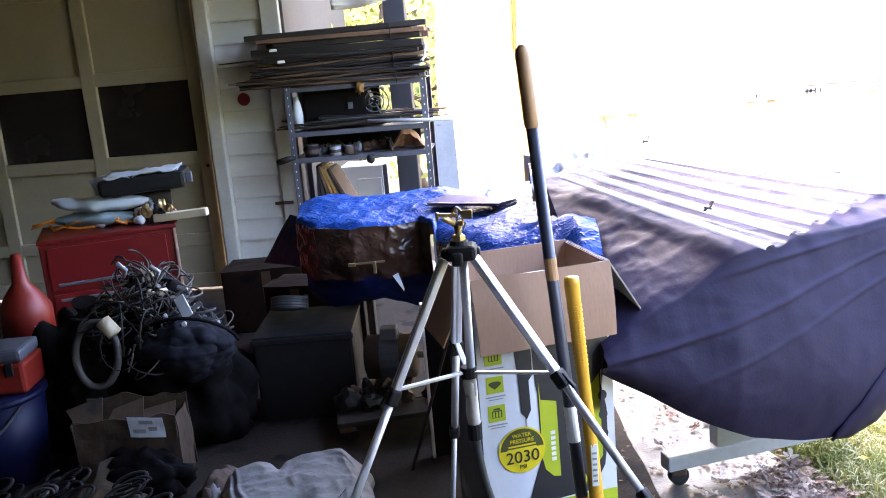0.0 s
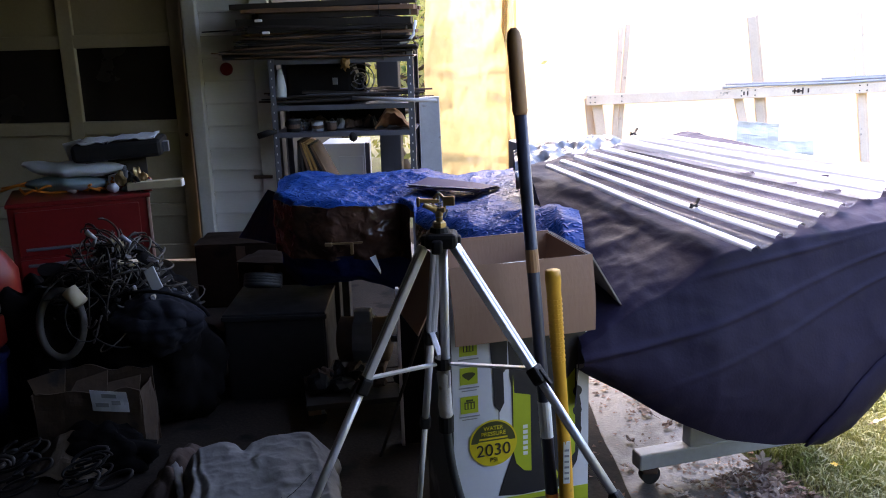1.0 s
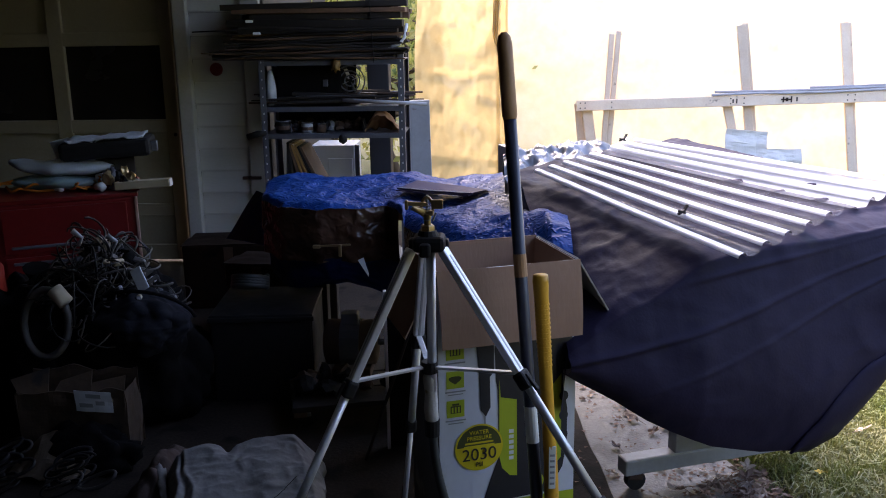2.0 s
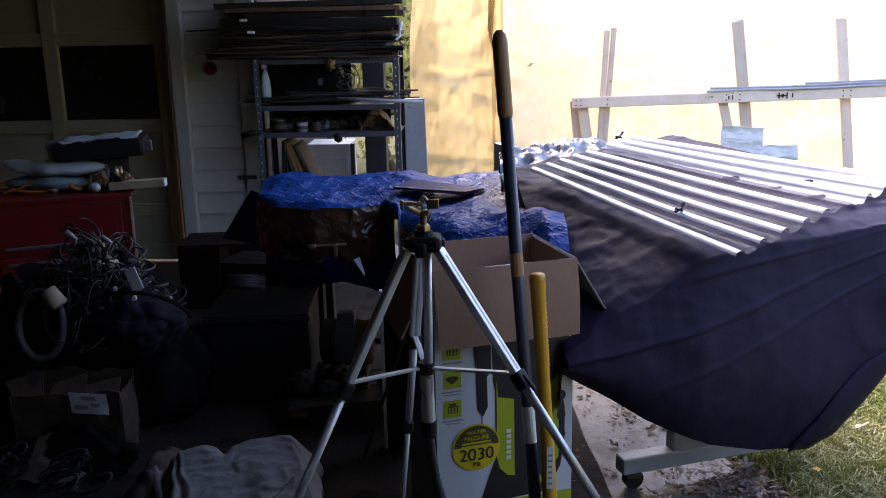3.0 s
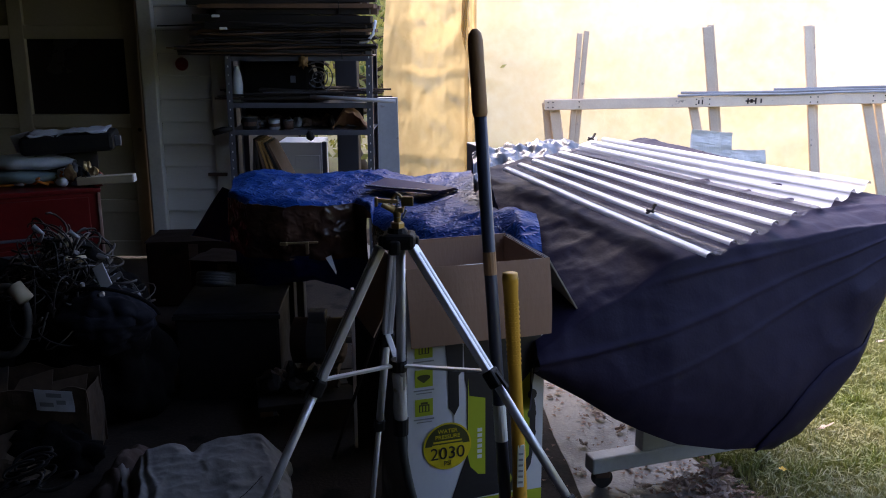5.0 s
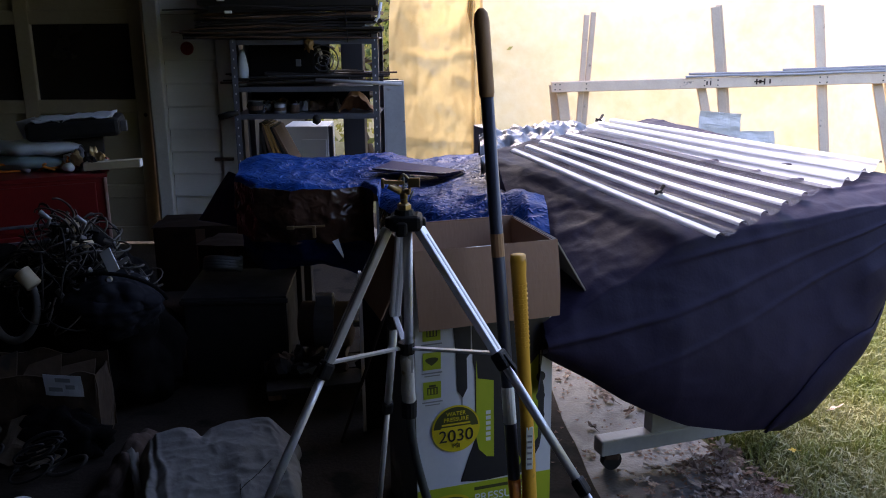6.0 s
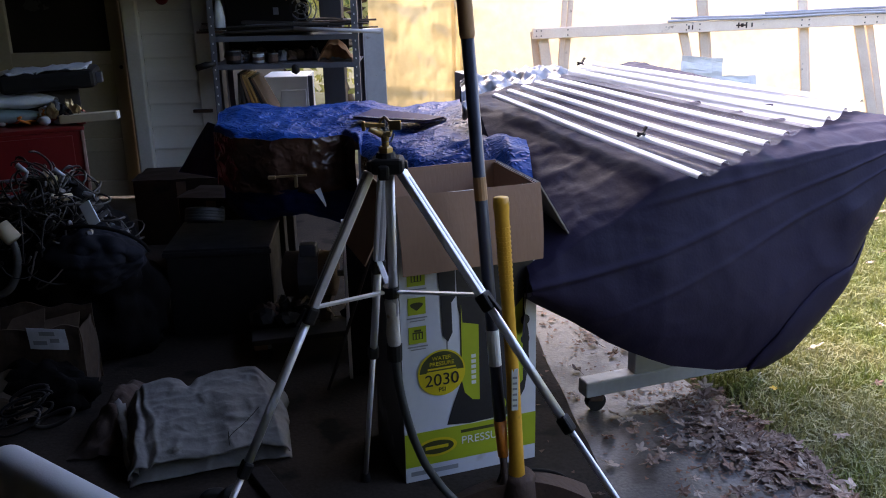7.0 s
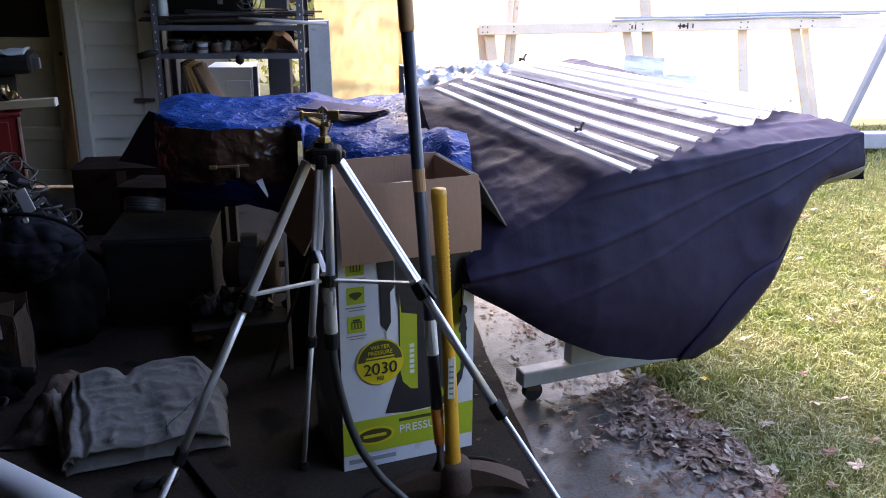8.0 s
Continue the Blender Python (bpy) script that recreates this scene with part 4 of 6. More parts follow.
def covered_table():
    t = thing("covered_table", pose(0, 0, 0), "table on metal legs under a dark indigo fabric cover", "table")
    cover = part("cover", surface(cover_point, 170, 230), M_COVER, t, "dark indigo fabric cover hanging in a deep swag", True)
    o = Vector((0.74, 3.86, 0))

    def side(u, v):      # short drop along the lawn side
        fr, br = Vector((1.725, 3.965, 0)), Vector((0.92, 4.86, 0))
        p = fr.lerp(br, u)
        z = top_z(p.x, p.y) - 0.02 + 0.010 * noise.noise(p * 2.2) + crumple(p, 0.014, 2.4, 3)
        return (p.x + 0.03 * v, p.y + 0.01 * v, z - (0.16 + 0.03 * math.sin(u * 11)) * v)
    part("side_drop", surface(side, 40, 8), M_COVER, cover, smooth=True)

    def ldrop(u, v):
        fl, bl = Vector((0.36, 3.47, 0)), Vector((0.24, 4.45, 0))
        p = fl.lerp(bl, u)
        z = top_z(p.x, p.y) - 0.0 + 0.010 * noise.noise(p * 2.2) + crumple(p, 0.014, 2.4, 3)
        return (p.x - 0.02 * v + 0.03 * math.sin(u * 14) * v, p.y, z + (0.42 - z) * v)
    part("side_drop", surface(ldrop, 40, 12), M_COVER, cover, smooth=True)

    def hem_band(u, v):
        k = 0.80 + 0.2 * u
        p = Vector(cover_point(k, 1.0 - 0.05 * v * (1 + 2.2 * max(0, k - 0.84) / 0.16)))
        return p - E2 * 0.004
    part("hem_band", surface(hem_band, 30, 6, 0.002), M_HEMBAND, cover, "grey mesh band along the hem near the corner", True)

    def hem_fold(u, v):
        k = 0.50 + 0.31 * u
        p = Vector(cover_point(k, 1.0 - 0.17 * v * math.sin(math.pi * u) ** 0.8))
        return p - E2 * (0.004 + 0.012 * math.sin(math.pi * v)) + Vector((0, 0, -0.006))
    part("hem_fold", surface(hem_fold, 40, 8, 0.002), M_COVER, cover, "dark turned-up fold along the hem", True)
    part("tabletop", bar((0.66, 4.1, 0.84), (1.2, 4.25, 0.85), 0.8, 0.02), M_GREYWOOD, t)
    foot = part("foot_beam", bar(o - E1 * 0.18 + Vector((0, 0, 0.09)), o + E1 * 0.50 + Vector((0, 0, 0.09)), 0.06, 0.055, 0.006), M_STEEL2, t, "pale grey steel foot beam")
    part("leg", bar(o + E1 * 0.12 + Vector((0, 0, 0.11)), o + E1 * 0.12 + Vector((0, 0, 0.8)), 0.235, 0.05, 0.004, up=tuple(E2)), M_STEEL2, t, "broad pale grey steel leg")
    w = o - E1 * 0.13
    castor = part("castor", tube([w - E2 * 0.014 + Vector((0, 0, 0.034)), w + E2 * 0.014 + Vector((0, 0, 0.034))], 0.033, 18), M_BLACKPL, t, "black swivel castor")
    part("fork", box(w + Vector((0, 0, 0.055)), (0.05, 0.05, 0.03), 0.006), M_RUST, castor)
    far = o + E2 * 1.5
    part("leg", bar(far + Vector((0, 0, 0.02)), far + Vector((0, 0, 0.95)), 0.05, 0.2, 0.004, up=tuple(E2)), M_STEEL2, t)


def corrugated():
    """Ribbed plastic roofing on top of the cover; its ribs run back along the table."""
    A, B, C, D = Vector((0.84, 3.535, 0)), Vector((0.315, 4.30, 0)), Vector((0.75, 4.74, 0)), Vector((1.53, 4.17, 0))
    n = 8

    def sheet(lo, hi, lift, u0, u1):
        def f(u, v):
            s = lo + (hi - lo) * v
            p = A.lerp(D, s).lerp(B.lerp(C, s), u0 + (u1 - u0) * u)
            sag = 0.025 * math.sin(math.pi * (u0 + (u1 - u0) * u)) * -1
            z = top_z(p.x, p.y) + 0.022 + lift + 0.024 * (0.5 + 0.5 * math.cos(s * n * math.tau)) ** 2.2 - 0.008 + sag * 0.15 + 0.012 * noise.noise(p * 1.3)
            return (p.x, p.y, z)
        return f
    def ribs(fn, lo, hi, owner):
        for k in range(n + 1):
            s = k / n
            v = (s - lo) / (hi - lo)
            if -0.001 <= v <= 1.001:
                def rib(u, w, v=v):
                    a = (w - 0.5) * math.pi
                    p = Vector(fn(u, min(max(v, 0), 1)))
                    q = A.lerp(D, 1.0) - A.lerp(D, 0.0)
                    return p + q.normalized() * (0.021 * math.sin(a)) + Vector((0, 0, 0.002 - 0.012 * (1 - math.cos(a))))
                # ribs carry a painted glint, whiter than the sheet they belong to
                part("rib", surface(rib, 30, 6), M_RIBGLINT, owner, "raised rib with its white glint put into the colour", True)

    m = thing("roofing_sheet", pose(0, 0, 0), "clear ribbed plastic roofing sheet lying on the covered table", "roofing sheet", "corrugated sheets")
    f1 = sheet(0, 0.62, 0.004, 0, 1.0)
    part("sheet", surface(f1, 30, 120), M_CLEAR, m, smooth=True)
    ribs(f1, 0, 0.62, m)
    m2 = thing("roofing_sheet", pose(0, 0, 0), "ribbed plastic roofing sheet overlapping its neighbour, far glare put into its white", "roofing sheet", "corrugated sheets")
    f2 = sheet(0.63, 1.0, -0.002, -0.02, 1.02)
    part("sheet", surface(f2, 30, 80), M_SHEETGLARE, m2, smooth=True)
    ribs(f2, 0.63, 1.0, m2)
    for p in (Vector((0.733, 3.836, 0)), Vector((0.668, 4.67, 0))):
        z = top_z(p.x, p.y) + 0.045
        c = thing("spring_clamp", pose(p.x, p.y, z, 0, 0, 35), "small black spring clamp on the roofing sheet", "clamp", "clamps on the sheet")
        part("jaw", bar((-0.0143, 0.0, 0.0), (0.013, 0.0, 0.0104), 0.01, 0.006, 0.001), M_BLACKPL, c)
        part("jaw", bar((-0.013, 0.0, 0.0091), (0.0156, 0.0, 0.0), 0.01, 0.006, 0.001), M_BLACKPL, c)
        part("handle", bar((0.0078, 0.0, 0.0065), (0.0228, 0.0, 0.0247), 0.01, 0.005, 0.001), M_BLACKPL, c)

    def silver(u, v):
        x, y = 0.20 + 0.56 * u, 4.42 + 0.36 * u + 0.55 * v
        return (x, y, 0.90 + 0.085 * math.sin(min(v, 0.75) / 0.75 * 1.6) - 0.5 * max(0, v - 0.75) + crumple((x, y, 0), 0.045, 8) + crumple((x, y, 3), 0.02, 19, 2))
    solid("silver_tarp", surface(silver, 90, 70), M_SILVER, "crumpled silver tarp bunched at the far end of the table", "tarp", smooth=True)


covered_table()
corrugated()


# ---- shelving beside the garage wall ----
def shelving():
    X0, X1, Y0, Y1 = -1.215, -0.355, 6.42, 6.78
    t = thing("steel_shelving", pose(X0, Y0, 0), "grey steel shelving loaded with lumber, tools and boxes", "shelf")
    w, d = X1 - X0, Y1 - Y0

    def post():
        bm = bmesh.new()
        box((0.018, 0.0015, 0.68), (0.036, 0.003, 1.36), 0, None, bm)
        box((0.0015, 0.018, 0.68), (0.003, 0.036, 1.36), 0, None, bm)
        return bm
    me = mesh_of(post(), "post", M_STEEL)
    # white blocks stand for daylight showing through the posts' holes
    hole = mesh_of(box((0, 0, 0), (0.006, 0.0012, 0.011)), "lit_slot", M_HOUSEW)
    for x, y, a in ((0, 0, 0), (w, 0, 90), (w, d, 180), (0, d, 270)):
        ob = new("post", me)
        ob.parent = t
        ob.matrix_basis = pose(x, y, 0, 0, 0, a)
        if y == 0:
            for k in range(26):
                h = new("lit_slot", hole)
                h.parent = ob
                h.matrix_basis = pose(0.018, -0.0006, 0.06 + 0.05 * k) if a == 0 else pose(-0.0006, 0.018, 0.06 + 0.05 * k, 0, 0, 90)
    for z in (0.1, 0.50, 0.885, 1.045, 1.315):
        shelf = part("shelf", box((w / 2, d / 2, z), (w - 0.004, d - 0.006, 0.006)), M_STEEL, t)
        part("lip", box((w / 2, 0.004, z - 0.012), (w - 0.04, 0.003, 0.028)), M_STEEL, shelf)
    # dark panels added to keep the gap behind the goods dark
    part("back_panel", box((0.28, d - 0.012, 1.09), (0.5, 0.008, 0.42), 0.002), M_BLACKCLOTH, t, "dark panel added behind the goods to fill a dark gap")
    part("back_panel", box((0.4, d - 0.02, 0.968), (0.74, 0.006, 0.15), 0.002), M_BLACKCLOTH, t, "dark panel added behind the goods to fill a dark gap")
    part("strap", bar((w - 0.17, -0.02, 1.30), (w - 0.185, -0.02, 1.65), 0.012, 0.004), M_BLACKPL, t, "black tie strap")

    rnd = random.Random(5)
    # lumber and boards stacked on the top shelf, ends overhanging
    z = 1.322
    k = 0
    while z < 1.64:
        h = rnd.choice((0.012, 0.016, 0.02)) if z < 1.46 else rnd.choice((0.026, 0.034, 0.042))
        for lane in range(3):
            a = rnd.uniform(-1.42, -1.22) if z > 1.36 else rnd.uniform(-1.56, -1.26)
            b = rnd.uniform(-0.46, -0.32)
            y = 6.47 + lane * 0.115 + rnd.uniform(-0.012, 0.012)
            mat_ = M_OLDWOOD if z > 1.42 and rnd.random() < 0.6 else M_DARKWOOD
            name = "wooden_board" if h > 0.015 else "thin_strip"
            solid(name, box((0, 0, 0), (b - a, rnd.uniform(0.1, 0.125), h * 0.97), 0.002), mat_,
                  "old dark board stacked on top of the steel shelving", "board", "boards on the shelving",
                  m=pose((a + b) / 2, y, z + h / 2, 0, rnd.uniform(-0.7, 0.7), rnd.uniform(-1.6, 1.6)))
        z += h + 0.0012
        k += 1
    for i in range(16):
        a, b = rnd.uniform(-1.6, -1.2), rnd.uniform(-0.7, -0.34)
        zz = 1.33 + 0.012 * i
        pts = [(a + (b - a) * k / 5, 6.40 + rnd.uniform(-0.012, 0.012), zz + 0.006 * math.sin(k + i) + rnd.uniform(-0.004, 0.004)) for k in range(6)]
        solid("thin_stick", tube(pts, [0.004, 0.006, 0.007, 0.007, 0.006, 0.004], 7), rnd.choice((M_DARKWOOD, M_DARKWOOD, M_OLDWOOD)), "thin dark stick poking out of the lumber stack", "stick", "sticks in the stack")
    for x, y, zz in ((-1.245, 6.40, 1.545), (-1.205, 6.40, 1.475)):
        solid("pale_end_block", box((0, 0, 0), (0.045, 0.03, 0.016), 0.005), M_HOUSEW, "pale broken board end poking out of the stack", "wood scrap", "pale board ends", m=pose(x, y, zz, 0, 0, 10))
    pts = [(-0.44, 6.42, 1.39), (-0.38, 6.42, 1.40), (-0.345, 6.42, 1.44), (-0.33, 6.43, 1.52)]
    solid("white_hook", tube(pts, 0.009, 8), M_HOUSEW, "bent white plastic pipe on the lumber stack", "pipe", smooth=True)
    for x in (-0.75,):
        solid("yellow_rag", blob((x, 6.405, 1.285), (0.026, 0.012, 0.03), 0.9, 2.6, 3, x), M_AMBER, "small yellow rag hanging from the shelf edge", "rag", smooth=True)
    # third level: dark case, fan, white jug; second level: rods, scraps, tins
    c = thing("dark_case", pose(-0.935, 6.63, 1.051), "dark grey hard plastic case on the shelving", "case")
    part("body", box((0, 0, 0.115), (0.4, 0.24, 0.23), 0.02), M_BLACKCLOTH, c)
    part("handle", tube([(-0.06, 0, 0.228), (-0.05, 0, 0.25), (0.05, 0, 0.25), (0.06, 0, 0.228)], 0.008, 8), M_BLACKPL, c)
    part("latch", box((0.1, -0.123, 0.13), (0.03, 0.008, 0.04), 0.002), M_STEEL, c)
    f = thing("small_fan", pose(-0.69, 6.55, 1.051), "small dark wire fan on the shelving", "fan")
    for r in (0.03, 0.06, 0.09):
        ring = [(r * math.cos(a), -0.03, 0.14 + r * math.sin(a)) for a in np.linspace(0, math.tau, 24)]
        part("guard_ring", tube(ring, 0.004, 6, caps=False), M_STEEL, f)
    for k in range(4):
        a = k * math.tau / 4 + 0.4
        part("blade", bar((0.012 * math.cos(a), 0, 0.14 + 0.012 * math.sin(a)), (0.075 * math.cos(a), 0.008, 0.14 + 0.075 * math.sin(a)), 0.045, 0.003, 0.001), M_GREYWOOD, f)
    part("motor", tube([(0, 0.0, 0.14), (0, 0.07, 0.14)], 0.035, 12), M_BLACKPL, f)
    part("stand", tube([(0, 0.05, 0.11), (0, 0.05, 0.0)], [0.012, 0.05], 12), M_BLACKPL, f)
    solid("white_jug", tube([(-1.165, 6.5, 1.051), (-1.165, 6.5, 1.15), (-1.165, 6.5, 1.21), (-1.165, 6.5, 1.26)], [0.03, 0.033, 0.024, 0.012], 14), M_PLASTICW, "small white plastic jug on the shelving", "jug", smooth=True)
    for i in range(24):
        a, b = rnd.uniform(-1.3, -1.0), rnd.uniform(-0.7, -0.24)
        y, zz = rnd.uniform(6.42, 6.74), 1.055 + rnd.uniform(0, 0.06)
        solid("metal_rod", tube([(a, y, zz + 0.006), (b, y + rnd.uniform(-0.05, 0.05), zz + rnd.uniform(-0.0, 0.02))], rnd.uniform(0.004, 0.009), 7), rnd.choice((M_RUST, M_STEEL, M_DARKWOOD)),
              "thin metal rod lying along the shelf", "rod", "rods on the shelf")
    solid("grey_pipe", tube([(-0.72, 6.40, 1.088), (-0.22, 6.405, 1.058)], 0.011, 10), M_GREYWOOD, "pale grey pipe lying along the shelf", "pipe", smooth=True)
    solid("flat_board", box((0, 0, 0), (0.5, 0.1, 0.02), 0.003), M_DARKWOOD, "dark board lying across the rods", "board", m=pose(-0.78, 6.5, 1.11, 0, 3, 0))
    for x, r, h, mt, lab in ((-0.955, 0.036, 0.055, M_STEEL2, "small white and blue tin on the shelf"), (-0.87, 0.03, 0.05, M_RUST, "rusty tin on the shelf"), (-1.10, 0.045, 0.07, M_BLACKPL, "black tin on the shelf")):
        tn = thing("tin", pose(x, 6.49, 0.888), lab, "tin", "tins on the shelf")
        part("can", tube([(0, 0, 0), (0, 0, h)], r, 18), mt, tn, smooth=True)
        part("lid", tube([(0, 0, h), (0, 0, h + 0.006)], r * 1.04, 18), M_STEEL, tn)
        part("band", tube([(0, 0, h * 0.3), (0, 0, h * 0.65)], r * 1.01, 18), M_BLUE if mt is M_PLASTICW else M_RUST, tn)
    for i in range(34):
        x = rnd.uniform(-1.14, -0.6)
        solid("metal_scrap", blob((x, rnd.uniform(6.5, 6.7), 0.888 + 0.028), (rnd.uniform(0.02, 0.045), 0.03, rnd.uniform(0.02, 0.045)), 0.5, 2.5, 2, i * 3.1, flat=0.8885), rnd.choice((M_RUST, M_BLACKPL, M_STEEL)), "dark scrap part heaped on the shelf", "scrap", "scrap on the shelf")

    def bag(u, v):
        x, y = -0.60 + 0.2 * u, 6.44 + 0.2 * v
        return (x, y, 0.898 + 0.11 * math.sin(math.pi * u) * math.sin(math.pi * min(1, v + 0.25)) + crumple((x, y, 0), 0.05, 9))
    solid("brown_paper_bag", surface(bag, 24, 24), M_PAPERBAG, "crumpled brown paper bag on the shelf", "bag", smooth=True)
    # lower level: leaning sheets, amber and brown boards
    for i, (x, mt, tilt) in enumerate(((-1.12, M_DARKWOOD, 3), (-1.07, M_DARKWOOD, -6), (-1.02, M_OLDWOOD, -13), (-0.985, M_AMBER, -17), (-0.95, M_AMBER, -20), (-0.915, M_DARKWOOD, -23), (-0.885, M_OLDWOOD, -26))):
        solid("leaning_board", box((0, 0, 0.165), (0.016, 0.28, 0.33), 0.002), mt, "thin board leaning upright on the lower shelf", "board", "boards leaning on the lower shelf", m=pose(x + 0.03, 6.6, 0.504, 0, tilt, 0))
    solid("drill_grip", blob((-0.73, 6.43, 0.855), (0.025, 0.02, 0.03), 0.3, 2, 2, 4), M_BLACKPL, "black tool grip hooked below the shelf edge", "tool", smooth=True)
    solid("clamp_handle", tube([(-1.30, 6.40, 0.875), (-1.24, 6.40, 0.892), (-1.19, 6.42, 0.898)], [0.018, 0.02, 0.012], 10), M_BLACKPL, "black tool handle sticking out of the shelving", "tool", smooth=True)
    # behind the shelving
    dr = thing("white_cabinet", pose(-0.93, 7.35, 0), "white painted cabinet standing outside behind the shelving", "cabinet")
    part("body", box((0, 0, 0.36), (0.30, 0.3, 0.72), 0.006), M_HOUSEW, dr)
    part("panel", box((0.05, -0.153, 0.50), (0.17, 0.008, 0.26), 0.003), M_HOUSEW, dr)
    part("edge_strip", box((0.165, -0.13, 0.36), (0.03, 0.03, 0.72), 0.003), M_STEEL, dr)
    solid("grey_sheet", box((0, 0, 0.52), (0.15, 0.02, 1.04), 0.003), M_STEEL2, "pale grey sheet of board standing beside the shelving", "board", m=pose(-0.30, 6.95, 0.0, 0, -1, 0))
    solid("dart_disc", tube([(-1.547, WALL_Y - 0.006, 1.263), (-1.547, WALL_Y - 0.016, 1.263)], [0.041, 0.038], 24), M_RED, "round red reflector fixed to the siding", "reflector")


# ---- blue tarp over a bench ----
BF = ((-0.92, 5.28), (-0.84, 4.86), (-0.72, 4.72), (-0.55, 4.66), (-0.40, 4.68), (-0.28, 4.72), (-0.12, 4.36), (0.03, 4.06), (0.12, 4.02), (0.20, 4.00), (0.28, 3.94), (0.34, 3.83), (0.40, 3.80))
BB = ((-0.92, 5.42), (-0.6, 5.45), (-0.2, 5.40), (0.1, 5.15), (0.3, 4.98), (0.40, 4.6))
BZ = ((-0.92, 0.775), (-0.8, 0.80), (-0.3, 0.80), (-0.1, 0.80), (0.03, 0.815), (0.12, 0.835), (0.2, 0.855), (0.28, 0.872), (0.34, 0.882), (0.40, 0.875))


def tarp_top(u, v):
    x = -0.92 + 1.32 * u
    yf, yb = lerp(BF, x), lerp(BB, x)
    y = yf + (yb - yf) * v
    z = lerp(BZ, x) + 0.02 * noise.noise(Vector((x * 3, y * 3, 2))) + crumple((x, y, 0), 0.022, 3.5, 2) + crumple((x, y, 1), 0.009, 10, 5) + crumple((x, y, 4), 0.003, 24, 8)
    if x > -0.2:
        z -= 0.06 * max(0, 1 - v / 0.22) ** 2
    else:
        z -= 0.02 * max(0, 1 - v / 0.06) ** 2
    return (x, y, z)


def blue_bench():
    t = thing("tarp_covered_bench", pose(0, 0, 0), "bench heaped with gear under a crinkled blue poly tarp", "workbench")
    top = part("tarp", surface(tarp_top, 220, 150), M_BLUETARP, t, "crinkled shiny blue tarp", True)

    def front(u, v):          # brown upper half of the hanging side
        x, y, z = tarp_top((0.08 + 0.64 * u - 0.02) / 1.32, 0)
        y -= 0.02 * math.sin(v * 3) + 0.02 * noise.noise(Vector((x * 6, v * 2, 4))) + crumple((x, v * 0.3, 3), 0.03, 7)
        return (x, y, z - 0.225 * v - 0.0)
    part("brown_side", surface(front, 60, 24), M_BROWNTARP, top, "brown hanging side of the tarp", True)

    def low(u, v):
        x, y, z = tarp_top((0.10 + 0.60 * u) / 1.32, 0)
        y += 0.015 - 0.03 * noise.noise(Vector((x * 5, v * 2, 8))) - crumple((x, v * 0.3, 6), 0.03, 5)
        return (x + 0.22 * v * u * u, y + 0.06 * v, z - 0.21 - (0.13 + 0.10 * u * u + 0.03 * math.sin(u * 9)) * v)
    part("lower_side", surface(low, 50, 16), M_TARPSHADE, top, "lower side of the blue tarp with its shade put into the colour", True)

    def fin(u, v):
        x = -0.80 - 0.14 * u - 0.16 * u * v
        return (x, 5.16 - 0.30 * (1 - u) + 0.015 * math.sin(v * 6 + u * 3), 0.79 - 0.02 * u - v * (0.22 + 0.01 * u))
    part("hanging_corner", surface(fin, 14, 14), M_TARPSHADE, top, "hanging corner of the blue tarp, shade put into its colour", True)

    def tip(u, v):
        x, y, z = tarp_top((1.22 + 0.1 * u) / 1.32, 0.0)
        return (x + 0.012 * v, y - 0.01 * v, z - 0.09 * v * (0.3 + 0.7 * u))
    part("hanging_corner", surface(tip, 8, 8), M_BLUETARP, top, "bright blue hanging corner", True)

    def mid(u, v):
        x, y, z = tarp_top((0.72 + 0.5 * u) / 1.32, 0)
        return (x, y + 0.05 + 0.02 * noise.noise(Vector((x * 5, v, 2))), z - 0.0 - 0.17 * v)
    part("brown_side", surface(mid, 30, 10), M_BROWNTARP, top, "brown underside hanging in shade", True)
    # white strip standing in for a slit of sky light under the tarp
    def gap(u, v):
        return (-0.378 + 0.040 * v + 0.022 * u * (1 - v), 4.50 + 0.01 * u, 0.606 - 0.068 * v + 0.008 * u)
    part("torn_edge", surface(gap, 4, 8, 0.002), M_PLASTICW, top, "white strip painting the light seen through a gap")
    part("bar_clamp", bar((-0.56, 4.53, 0.655), (-0.41, 4.54, 0.659), 0.008, 0.008, 0.002), M_BRASS, t, "old brass bar clamp below the tarp")
    part("clamp_jaw", box((-0.452, 4.53, 0.638), (0.013, 0.014, 0.05), 0.003), M_BRASS, t, "clamp jaw")
    part("clamp_jaw", box((-0.545, 4.53, 0.654), (0.03, 0.014, 0.014), 0.003), M_BRASS, t, "clamp jaw")
    part("bench_top", box((-0.25, 5.02, 0.72), (0.86, 0.46, 0.035), 0.004), M_OLDWOOD, t)
    for x, y in ((-0.62, 4.95), (0.1, 4.95), (-0.62, 5.2), (0.1, 5.2)):
        part("leg", box((x, y, 0.352), (0.07, 0.07, 0.704), 0.004), M_DARKWOOD, t)
    solid("stick_end", tube([(0.36, 4.12, 0.735), (0.47, 4.08, 0.733)], 0.008, 8), M_GREYWOOD, "pale stick poking out under the blue tarp", "stick")
    sh = thing("folded_sheet", pose(0.06, 4.55, 0.0), "flat purple-grey folded sheet lying on the blue tarp", "sheet")
    za = lambda x, y: 0.834 + 0.05 * (x + 0.2)
    def leaf_sheet(lift, inset):
        def f(u, v):
            a, b = Vector((-0.251, 4.796, 0)).lerp(Vector((0.058, 4.596, 0)), u), Vector((-0.171, 5.007, 0)).lerp(Vector((0.142, 4.664, 0)), u)
            c = a.lerp(b, inset + (1 - 2 * inset) * v)
            return (c.x - 0.06, c.y - 4.55, za(c.x, c.y) + lift + 0.006 * noise.noise(c * 5))
